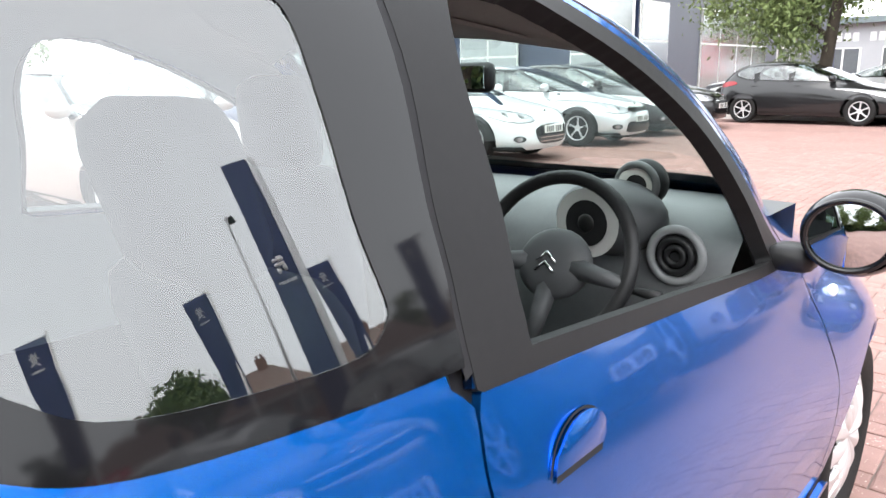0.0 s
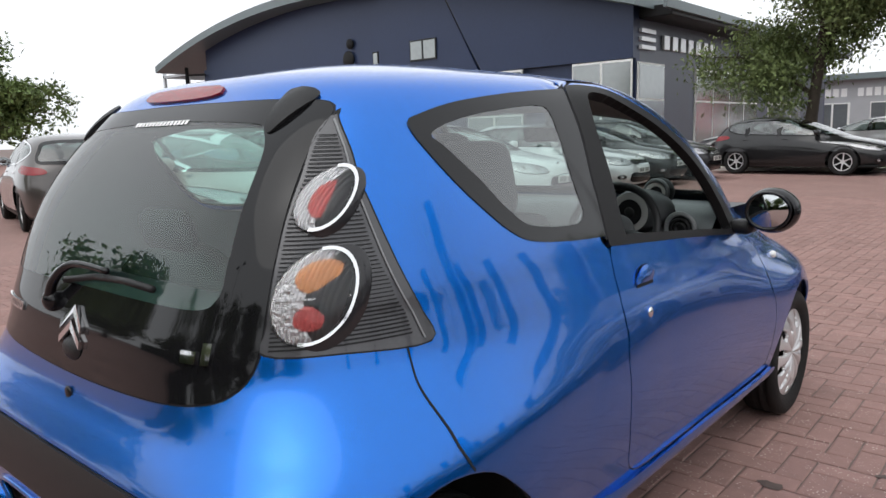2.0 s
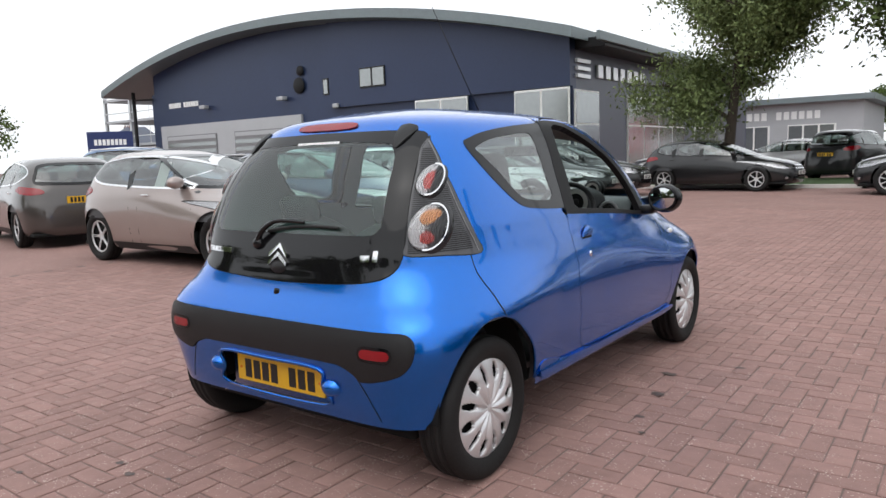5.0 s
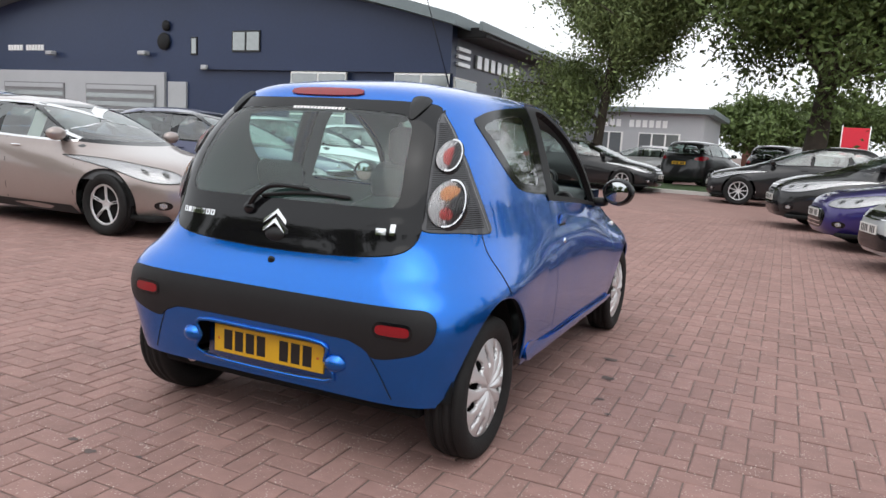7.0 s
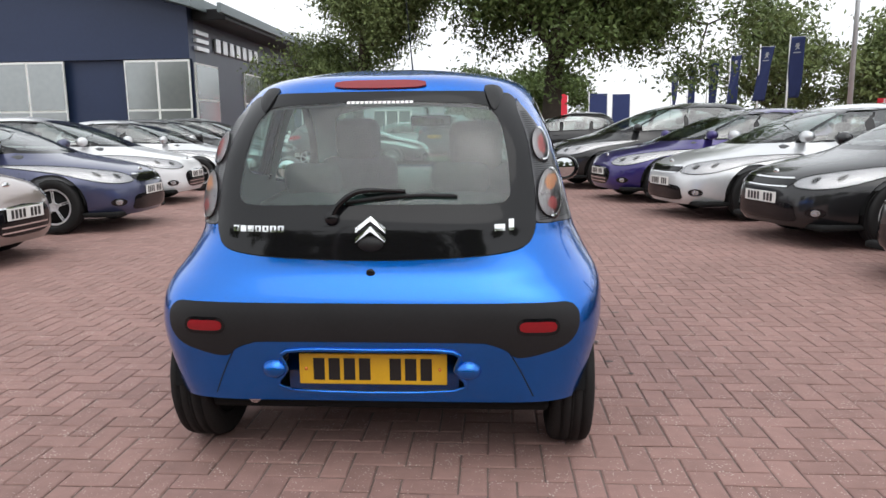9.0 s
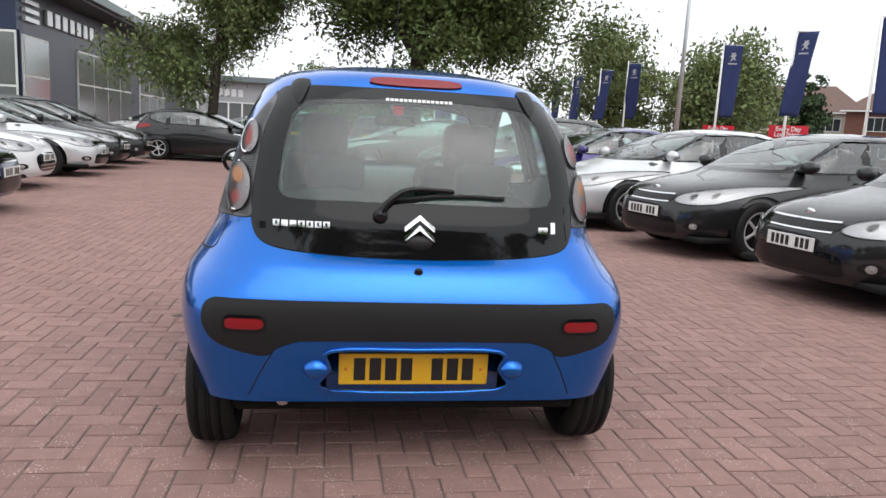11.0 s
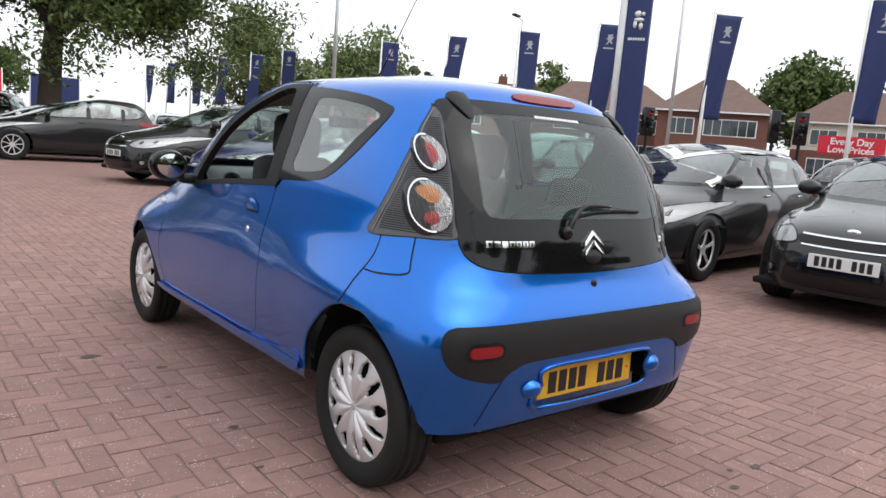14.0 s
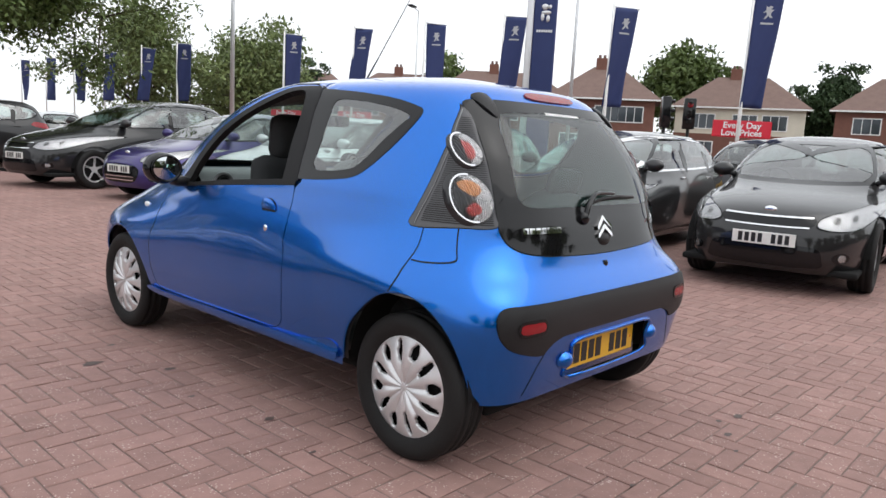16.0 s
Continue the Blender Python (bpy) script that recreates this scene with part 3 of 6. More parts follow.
def wheel_parts(parent, name, m, r, rim, w, slots, cap_mat, dish, memo, ripple=0.0):
    """tyre, rim face and dark backing under one part; meshes are shared by alike wheels."""
    hub = new(name)
    hub.parent, hub.matrix_local = parent, m
    hub.empty_display_size = 0.05
    if not memo:
        memo["tyre"] = tyre_mesh(r, rim, w), RUBBER
        memo["rim"] = cap_mesh(rim + 0.004, slots, dish, ripple), cap_mat
        # near-black backing fills the rim, in place of the shaded depth behind the slots
        memo["brake"] = lathe([(0.001, w * 0.18), (rim, w * 0.18), (rim, -w * 0.35), (0.001, -w * 0.35)], 28), UNDER
        memo["hub_cap"] = lathe([(0.001, dish(0) + 0.006), (rim * 0.14, dish(0) + 0.004), (rim * 0.16, dish(0) - 0.01)], 24), cap_mat
        for k, (bm, mat) in list(memo.items()):
            memo[k] = part(k, bm, mat, hub).data
        return hub
    for k, me in memo.items():
        ob = new(k, me)
        ob.parent = hub
    return hub


# ---- the blue hatchback ----
HATCH = Shell(HATCH_TABLE, 1.0, HATCH_FLARES)


def sides(points, right=True):
    return [HATCH.side(y, z, right) for y, z in points]


def tails(points):
    return [HATCH.tail(x, z) for x, z in points]


def bulge(loop, height):
    """A dome over an oval outline."""
    p = np.array(loop)
    c, r = p.mean(0), np.abs(p - p.mean(0)).max(0)
    return lambda u, z: height * max(0.0, 1 - ((u - c[0]) / r[0]) ** 2 - ((z - c[1]) / r[1]) ** 2) ** 0.6


def hatchback():
    car = thing("hatchback_car", Matrix(), "bright blue metallic three-door hatchback with lowered door windows", "car")
    # outlines on the skin, for the right side; the left mirrors them
    quarter = spline(sides([(0.155, 1.285), (0.20, 1.308), (0.315, 1.334), (0.50, 1.356), (0.66, 1.368), (0.765, 1.374), (0.781, 1.371), (0.7705, 1.25), (0.763, 1.10), (0.761, 0.995), (0.757, 0.985), (0.60, 0.993), (0.44, 1.012), (0.36, 1.045), (0.272, 1.115), (0.19, 1.205)]), 5)
    quarter_clear = spline(sides([(0.205, 1.266), (0.31, 1.298), (0.48, 1.320), (0.61, 1.328), (0.658, 1.31), (0.666, 1.215), (0.680, 1.08), (0.672, 1.043), (0.62, 1.029), (0.45, 1.046), (0.38, 1.085), (0.30, 1.165), (0.225, 1.238)]), 5)
    door_glass = spline(sides([(0.90, 0.973), (0.872, 0.975), (0.868, 0.983), (0.868, 1.02), (0.872, 1.15), (0.878, 1.33), (0.90, 1.362), (0.96, 1.368), (1.06, 1.346), (1.29, 1.258), (1.49, 1.145), (1.63, 1.01), (1.69, 0.915), (1.675, 0.898), (1.30, 0.938)]), 5)
    door_frame = spline(sides([(0.81, 0.953), (0.777, 0.955), (0.769, 0.962), (0.769, 0.99), (0.771, 1.10), (0.782, 1.25), (0.795, 1.372), (0.83, 1.386), (0.94, 1.388), (1.07, 1.37), (1.31, 1.283), (1.53, 1.165), (1.69, 1.02), (1.80, 0.91), (1.86, 0.865), (1.70, 0.876), (1.30, 0.915)]), 5)
    door_loop = spline(sides([(0.764, 0.97), (0.752, 0.80), (0.733, 0.62), (0.735, 0.45), (0.745, 0.38), (0.785, 0.338), (0.88, 0.322), (1.20, 0.316), (1.60, 0.308), (1.85, 0.312), (1.92, 0.345), (1.955, 0.45), (1.955, 0.60), (1.93, 0.75), (1.90, 0.86), (1.85, 0.915), (1.72, 1.04), (1.55, 1.185), (1.325, 1.305), (1.08, 1.392), (0.93, 1.402), (0.82, 1.400), (0.785, 1.385), (0.773, 1.25), (0.765, 1.10)]), 4)
    pane = spline(tails([(0.0, 0.768), (0.28, 0.776), (0.46, 0.791), (0.535, 0.815), (0.563, 0.863), (0.565, 0.93), (0.556, 1.05), (0.541, 1.15), (0.516, 1.25), (0.492, 1.325), (0.40, 1.340), (0.20, 1.343), (0.0, 1.345), (-0.20, 1.343), (-0.40, 1.340), (-0.492, 1.325), (-0.516, 1.25), (-0.541, 1.15), (-0.556, 1.05), (-0.565, 0.93), (-0.563, 0.863), (-0.535, 0.815), (-0.46, 0.791), (-0.28, 0.776)]), 4)
    pane_clear = spline(tails([(0.0, 0.952), (0.28, 0.952), (0.435, 0.954), (0.472, 0.974), (0.479, 1.01), (0.464, 1.144), (0.443, 1.233), (0.412, 1.274), (0.36, 1.295), (0.063, 1.308), (-0.063, 1.308), (-0.36, 1.295), (-0.412, 1.274), (-0.443, 1.233), (-0.464, 1.144), (-0.479, 1.01), (-0.472, 0.974), (-0.435, 0.954), (-0.28, 0.952)]), 4)
    lamp = spline(tails([(0.505, 1.316), (0.515, 1.300), (0.566, 1.238), (0.600, 1.18), (0.633, 1.116), (0.679, 0.994), (0.700, 0.925), (0.716, 0.868), (0.660, 0.876), (0.573, 0.884), (0.569, 0.93), (0.558, 1.053), (0.537, 1.186), (0.507, 1.273)]), 4)
    strip_half = [(0.35, 0.629), (0.6, 0.631), (0.672, 0.628), (0.702, 0.602), (0.706, 0.56), (0.694, 0.525), (0.662, 0.492), (0.6, 0.468), (0.506, 0.449), (0.463, 0.476), (0.41, 0.496), (0.35, 0.502)]
    strip = spline(tails([(0.0, 0.628)] + strip_half + [(0.0, 0.503)] + [(-x, z) for x, z in strip_half[::-1]]), 4)
    nose = Nose(HATCH)
    half = spline([(0.0, 0.965), (0.30, 0.968), (0.56, 0.976), (0.595, 1.0), (0.578, 1.10), (0.545, 1.22), (0.50, 1.30), (0.42, 1.345), (0.20, 1.362), (0.0, 1.366)], 4, False)
    screen = nose.across(half)
    wind = nose.as_hole(screen[:len(half)])
    arch_rear = spline(sides([(-0.272, 0.21), (-0.272, 0.34), (-0.262, 0.42), (-0.197, 0.558), (-0.05, 0.638), (0.113, 0.612), (0.245, 0.503), (0.315, 0.40), (0.345, 0.28), (0.348, 0.21)]), 4)
    arch_front = spline(sides([(1.99, 0.19), (2.005, 0.34), (2.07, 0.48), (2.19, 0.575), (2.34, 0.607), (2.49, 0.575), (2.61, 0.48), (2.67, 0.34), (2.685, 0.19)]), 4)
    plate_well = spline(tails([(-0.285, 0.318), (0.285, 0.318), (0.292, 0.40), (0.285, 0.466), (0.0, 0.470), (-0.285, 0.466), (-0.292, 0.40)]), 4)

    holes = [grown(pane, -0.035), plate_well]
    for flip in (lambda l: l, mirrored):
        holes += [flip(grown(quarter, -0.025)), flip(grown(door_loop, 0.0)), flip(arch_rear), flip(arch_front), flip(wind)]
    body = part("body", body_skin(HATCH, 0.275, 1.405, 0.014, 230, holes, 0.0, 0.062, 0.62, 14, 2.0), BLUE, car)
    inner = [grown(pane, -0.03), mirrored(grown(quarter, -0.02)), grown(quarter, -0.02), grown(door_glass, 0.012), mirrored(grown(door_glass, 0.012)), wind, mirrored(wind)]
    part("cabin_lining", body_skin(HATCH, 0.62, 1.40, 0.03, 120, inner, -0.035, 0.035, 0.62, 6), LINING, car, "pale grey cabin lining")
    low = [grown(plate_well, 0.03), arch_rear, arch_front, mirrored(arch_rear), mirrored(arch_front)]
    part("inner_panel", body_skin(HATCH, 0.29, 0.64, 0.03, 120, low, -0.03), CABIN, car)

    for right in (True, False):
        flip = (lambda l: l) if right else mirrored
        sg = 1 if right else -1
        win = part("quarter_window", panel(HATCH, flip(quarter), 0.0025, 0.012, [flip(quarter_clear)]), GLOSS_BLACK, car, "black-bordered quarter window")
        part("pane", panel(HATCH, flip(grown(quarter_clear, 0.012)), 0.0012, 0.03, rim=0), CLEAR, win, "grey-tinted pane")
        door = part("door", panel(HATCH, flip(grown(door_loop, -0.0045)), 0.0, 0.014, [flip(grown(door_frame, -0.012))], 0.012), BLUE, car, "blue door with its window lowered")
        part("window_frame", panel(HATCH, flip(door_frame), 0.003, 0.012, [flip(door_glass)], 0.03), SATIN, door, "black window surround")
        part("door_edge", panel(HATCH, flip(grown(door_loop, 0.012)), -0.014, 0.02, [flip(grown(door_loop, -0.02))], 0.0), SEAM, door, "dark door gap")
        # a round dished handle with a pull flap, and the lock under it
        c = HATCH.side(0.910, 0.838, right)
        dish = oval(*c, 0.060, 0.047)
        hd = part("handle", panel(HATCH, dish, 0.0015, 0.008, rim=0.002, dome=lambda u, z: -0.002), BLUE, door)
        upper = [q for q in dish if q[1] >= c[1] - 0.003]
        part("handle_rim", ribbon(HATCH, upper, 0.003, 0.0018), SEAM, hd)
        # near-black sheet on the dish paints the shade under the flap
        part("handle_gap_shade", panel(HATCH, [q for q in oval(c[0], c[1], 0.050, 0.044) if q[1] > c[1] - 0.010], 0.0028, 0.008, rim=0), SEAM, hd, "near-black painted shade under the flap")
        flap = [q for q in oval(c[0], c[1] + 0.001, 0.056, 0.045) if q[1] > c[1] - 0.004]
        part("handle_flap", panel(HATCH, flap, 0.006, 0.008, rim=0.004, dome=bulge(flap, 0.006)), BLUE, hd)
        q = HATCH.point(*HATCH.side(0.902, 0.757, right))
        part("lock", ball(q, (0.006, 0.013, 0.016)), CHROME, door, "bright key lock")
        q = HATCH.point(*HATCH.side(2.115, 0.740, right), 0.002)
        part("indicator", ball(q, (0.012, 0.028, 0.016)), WHITE_PLATE, car, "clear side repeater")
        # mirror on its black foot
        arm = boxed((0.70, 1.70, 0.875), (0.79, 1.79, 0.925), 0.02)
        mir = thing("door_mirror", Matrix(), "", "")
        mir.parent = car
        head = ball((0.852, 1.72, 0.966), (0.092, 0.085, 0.080), None, 28, 18)
        bmesh.ops.bisect_plane(head, geom=head.verts[:] + head.edges[:] + head.faces[:], plane_co=(0.845, 1.672, 0.962), plane_no=(0.10, -1, 0), clear_outer=True)
        face = lathe([(0.001, -0.009), (0.022, -0.008), (0.044, -0.005), (0.066, 0.0)], 36)
        face.transform(Matrix.Translation((0.851, 1.674, 0.967)) @ pose(0, 0, 0, 0, 0, 5) @ Matrix.Diagonal((1, 1, 0.88, 1)) @ pose(0, 0, 0, 0, 0, 90))
        rimb = ring((0, 0, 0), 1.0, 0.09, None, 40, 6)
        rimb.transform(pose(0.850, 1.672, 0.967, 0, 0, 5) @ Matrix.Diagonal((0.072, 0.06, 0.064, 1)))
        for nm, bm, mt in (("mirror_arm", arm, TRIM), ("mirror_shell", head, GLOSS_BLACK), ("mirror_glass", face, MIRROR), ("mirror_rim", rimb, GLOSS_BLACK)):
            if not right:
                bm.transform(Matrix.Diagonal((-1, 1, 1, 1)))
                bmesh.ops.reverse_faces(bm, faces=bm.faces[:])
            part(nm, bm, mt, mir)
        # tail lamp: smoked housing, two round clear units
        lp = part("tail_lamp", panel(HATCH, flip(lamp), 0.004, 0.012, rim=0.012), LAMP_HOUSING, car, "dark triangular tail lamp with two round lenses")
        part("lamp_edge", ribbon(HATCH, flip(lamp) + flip(lamp)[:2], 0.006, 0.003), SEAM, lp)
        for k, z in enumerate(np.arange(0.890, 1.270, 0.0075)):
            x0 = np.interp(z, (0.884, 0.93, 1.053, 1.186, 1.273), (0.579, 0.575, 0.564, 0.543, 0.513))
            x1 = np.interp(z, (0.868, 0.925, 0.994, 1.116, 1.18, 1.238, 1.300), (0.708, 0.692, 0.671, 0.625, 0.592, 0.558, 0.512))
            e0, e1 = HATCH.tail(x0, z)[0], HATCH.tail(x1, z)[0]
            part("rib", ribbon(HATCH, [(sg * (e0 + (e1 - e0) * j / 8), z) for j in range(9)], 0.0032 if z < 0.955 else 0.0022, 0.0062), SATIN, lp)
        rimline = tails([(0.711, 0.876), (0.694, 0.930), (0.672, 0.999), (0.627, 1.118), (0.595, 1.180), (0.561, 1.238), (0.514, 1.296)])
        part("lamp_bezel", ribbon(HATCH, flip(spline(rimline, 5, False)), 0.003, 0.0072), VENT_GREY, lp, "thin grey edge strip")
        # each unit: a smoked ball cut off by a clear ribbed face, small coloured bulbs behind it
        bulbs = (((0.583, 1.147), 0.049, 0.056, ((0.06, -0.06, 0.56, 0.56, PALE_RED),)),
                 ((0.617, 0.979), 0.072, 0.083, ((0.06, 0.40, 0.60, 0.35, PALE_AMBER), (0.08, -0.42, 0.46, 0.29, PALE_RED))))
        for (x, z), ru, rz, colours in bulbs:
            c = HATCH.tail(x, z)
            bowl = oval(sg * (c[0] + ru * 0.46), z - 0.004, ru * 1.02, rz * 1.10)
            part("lamp_bowl", panel(HATCH, bowl, 0.006, 0.01, rim=0.004, dome=bulge(bowl, 0.014)), LAMP_BOWL, lp, "smooth smoked lamp bowl")
            disc = oval(sg * c[0], z, ru * 0.97, rz * 0.97)
            unit = part("lamp_unit", panel(HATCH, disc, 0.012, 0.008, rim=0.004, dome=bulge(disc, 0.004)), REFLECTOR, lp, "bright reflector")
            for du, dz, fu, fz, mt in colours:
                o = oval(sg * (c[0] + du * ru), z + dz * rz, ru * fu, rz * fz)
                part("coloured_lens", panel(HATCH, o, 0.0165, 0.008, rim=0.002, dome=bulge(o, 0.003)), mt, unit)
            if ru > 0.06:
                part("divider", ribbon(HATCH, [(sg * (c[0] + ru * k), z - 0.004) for k in np.linspace(-0.9, 0.9, 9)], 0.003, 0.0185), REFLECTOR, unit, "bright bar across the lamp")
            cover = oval(sg * c[0], z, ru, rz)
            part("clear_lens", panel(HATCH, cover, 0.014, 0.007, rim=0.004, dome=bulge(cover, 0.010)), FLUTED, unit)
            outer = oval(sg * (c[0] + ru * 0.04), z, ru * 0.98, rz * 0.98)
            arc = sorted((q for q in outer if abs(q[0]) > c[0] - ru * 0.25), key=lambda q: math.atan2(q[1] - z, abs(q[0]) - c[0]))
            part("lens_ring", ribbon(HATCH, arc, 0.006, 0.0185), CHROME, unit, "bright half ring")
        # spoiler flap over the lamp's top
        base = tails([(0.388, 1.362), (0.425, 1.359), (0.450, 1.352), (0.454, 1.332), (0.438, 1.288), (0.424, 1.272), (0.408, 1.287), (0.391, 1.33)])
        base = spline(base, 5)
        part("hinge_cover", panel(HATCH, flip(base), 0.006, 0.01, rim=0.010, dome=bulge(flip(base), 0.010)), TRIM, car, "black hinge cover")
        c0 = sg * HATCH.tail(0.568, 0.555)[0]
        o = spline([(c0 + du, 0.556 + dz) for du, dz in ((-0.056, -0.013), (0.0, -0.017), (0.056, -0.013), (0.054, 0.014), (0.0, 0.017), (-0.054, 0.014))], 5)
        part("bumper_lamp", panel(HATCH, o, 0.010, 0.008, rim=0.004), RED_LENS, car, "small red bumper lamp")
        o = grown(o, 0.006)
        part("lamp_recess", ribbon(HATCH, o + o[:2], 0.010, 0.0096), GLOSS_BLACK, car)
        # bumper and apron joints, the joint from the lamp to the arch
        part("panel_gap", ribbon(HATCH, flip(spline(tails([(0.476, 0.462), (0.515, 0.39), (0.556, 0.300)]), 6, False)), 0.0042), SEAM, car)
        # black strip added over the pillar gap to cover the blue skin there
        post = sides([(0.764, 0.975), (0.766, 1.10), (0.777, 1.25), (0.789, 1.385)])
        part("pillar_gap_strip", ribbon(HATCH, flip(spline(post, 6, False)), 0.013, 0.0022), SEAM, car, "black strip added over the gap between door and quarter window")
        joint = [HATCH.side(y, z) for y, z in ((0.006, 0.868), (0.004, 0.80), (0.018, 0.735), (0.034, 0.665), (0.050, 0.635))]
        part("panel_gap", ribbon(HATCH, flip(spline(joint, 6, False)), 0.0032), SEAM, car)
        # plate lamp pods
        o = oval(sg * HATCH.tail(0.335, 0.397)[0], 0.397, 0.045, 0.034)
        part("plate_lamp_pod", panel(HATCH, o, 0.0, 0.007, rim=0.0, dome=bulge(o, 0.030)), BLUE, car)
        # sill moulding and arch lips
        sill = spline(sides([(0.375, 0.296), (0.55, 0.288), (0.85, 0.284), (1.30, 0.281), (1.80, 0.281), (1.985, 0.296), (1.975, 0.318), (1.80, 0.310), (1.30, 0.318), (0.85, 0.324), (0.60, 0.336), (0.385, 0.37)]), 4)
        part("sill", panel(HATCH, flip(sill), 0.004, 0.010, rim=0.014, dome=lambda u, z: 0.016 * max(0.0, 1 - ((z - 0.300) / 0.045) ** 2)), BLUE, car, "moulded blue sill")
        for lp2, cy in ((arch_rear, 0.03), (arch_front, 2.34)):
            line = [q for q in flip(lp2) if q[1] > 0.285]
            k = max(range(len(line)), key=lambda i: math.dist(line[i], line[i - 1]))
            line = line[k:] + line[:k]
            part("arch_lip", tube([HATCH.point(u, z, -0.006) for u, z in line], 0.006, 8), BLUE, car)
            liner = bmesh.new()
            rows = []
            for a in np.linspace(0.0, math.pi, 26):
                rows.append([liner.verts.new((sg * x, cy + 0.315 * math.cos(a), 0.29 + 0.345 * math.sin(a))) for x in (0.45, 0.745 if cy < 1 else 0.69)])
            for a, b in zip(rows, rows[1:]):
                liner.faces.new((a[0], a[1], b[1], b[0]))
            w = liner.faces.new([r[0] for r in rows])
            part("arch_liner", liner, UNDER, car)

    # fuel flap on the left only
    fl = [(-0.12, 0.876), (-0.138, 0.80), (-0.150, 0.762), (-0.06, 0.750), (0.006, 0.752)]
    part("fuel_flap", ribbon(HATCH, mirrored(spline([HATCH.side(y, z) for y, z in fl], 5, False)), 0.005), SEAM, car)

    # tailgate: all glass, with a black border
    gate = part("tailgate", panel(HATCH, pane, 0.004, 0.014, [pane_clear], 0.012), GLOSS_BLACK, car, "all-glass tailgate with a wide black border")
    part("pane", panel(HATCH, grown(pane_clear, 0.01), 0.003, 0.03, rim=0), REAR_GLASS, gate, "green-tinted rear window")
    part("tailgate_gap", ribbon(HATCH, pane + pane[:2], 0.007, 0.0015), SEAM, gate)
    o = tails([(-0.142, 1.3605), (0.142, 1.3605), (0.142, 1.385), (-0.142, 1.385)])
    part("brake_light", panel(HATCH, spline(o, 4), 0.006, 0.008, rim=0.01), RED_LENS, car, "long red high-level brake light")
    part("boot_lock", ball(HATCH.point(0.0, 0.724, 0.0), (0.016, 0.006, 0.016)), GLOSS_BLACK, car)
    for z in (0.912, 0.880):
        bm = bmesh.new()
        for s in (1, -1):
            pts = [(0.0, z), (s * 0.052, z - 0.038), (s * 0.052, z - 0.054), (0.0, z - 0.017)]
            lo, hi = [bm.verts.new(HATCH.point(*HATCH.tail(x or 1e-5, w), 0.005)) for x, w in pts], [bm.verts.new(HATCH.point(*HATCH.tail(x or 1e-5, w), 0.014)) for x, w in pts]
            bm.faces.new(hi)
            for i in range(4):
                bm.faces.new((lo[i], lo[(i + 1) % 4], hi[(i + 1) % 4], hi[i]))
        bmesh.ops.recalc_face_normals(bm, faces=bm.faces[:])
        part("chevron", bm, CHROME, gate, "silver chevron", False)
    o = oval(0, 0.822, 0.045, 0.026)
    part("grip", panel(HATCH, o, 0.005, 0.008, rim=0.004, dome=bulge(o, 0.012)), TRIM, gate)
    for x0, x1, z0, z1, n, nm in ((-0.492, -0.300, 0.862, 0.882, 7, "badge"), (0.418, 0.462, 0.862, 0.884, 1, "badge"), (0.468, 0.490, 0.862, 0.900, 1, "badge")):
        w = (x1 - x0) / n
        for i in range(n):
            lo = tails([(x0 + w * (i + 0.1), z0), (x0 + w * (i + 0.9), z0), (x0 + w * (i + 0.9), z1), (x0 + w * (i + 0.1), z1)])
            part(nm, panel(HATCH, lo, 0.009, 0.01, [grown(lo, -0.006)] if n > 1 and i not in (1, 2) else (), rim=0.004), CHROME, gate, "", False)
    for i in range(15):
        x = -0.115 + i * 0.0165
        lo = tails([(x, 1.299), (x + 0.012, 1.299), (x + 0.012, 1.309), (x, 1.309)])
        part("sticker_mark", panel(HATCH, lo, 0.0052, 0.01, rim=0), WHITE_INK, gate)
    # wiper
    wp = [(-0.135, 0.905, 0.016), (-0.11, 0.945, 0.03), (-0.06, 0.980, 0.034), (0.0, 0.992, 0.03), (0.12, 0.990, 0.024)]
    arm = spline([tuple(HATCH.point(*HATCH.tail(x or 1e-5, z), o)) for x, z, o in wp], 5, False)
    wiper = part("wiper", tube(arm, np.linspace(0.013, 0.007, len(arm)), 8), GLOSS_BLACK, gate, "black rear wiper")
    blade = [HATCH.point(*HATCH.tail(x, z), 0.012) for x, z in ((-0.09, 0.955), (0.05, 0.975), (0.18, 0.980), (0.297, 0.976))]
    part("wiper_blade", tube(blade, 0.008, 6), TRIM, wiper)
    part("wiper_pivot", ball(HATCH.point(*HATCH.tail(-0.135, 0.905), 0.01), (0.026, 0.02, 0.026)), GLOSS_BLACK, wiper)
    # bumper strip and number plate
    part("bumper_strip", panel(HATCH, strip, 0.007, 0.014, rim=0.01), TRIM, car, "grained black bumper strip")
    part("strip_gap", ribbon(HATCH, strip + strip[:2], 0.006, 0.002), SEAM, car)
    well = bmesh.new()
    box(well, (-0.30, -0.345, 0.30), (0.30, -0.335, 0.48))
    part("plate_recess", well, BLUE, car)
    part("recess_edge", tube([HATCH.point(u, z, 0.002) for u, z in plate_well] + [HATCH.point(*plate_well[0], 0.002)], 0.008, 8), BLUE, car)
    plate = part("number_plate", boxed((-0.26, -0.360, 0.330), (0.26, -0.350, 0.441), 0.003), YELLOW_PLATE, car, "yellow rear number plate", False)
    for i in (0, 1, 2, 3, 5, 6, 7):
        x = -0.215 + i * 0.05375
        part("character_bar", boxed((x + 0.006, -0.3615, 0.346), (x + 0.046, -0.360, 0.425)), INK, plate, "", False)
    for x in (-0.235, 0.235):
        part("screw", ball((x, -0.361, 0.386), (0.006, 0.003, 0.006)), ORANGE_LENS, plate)
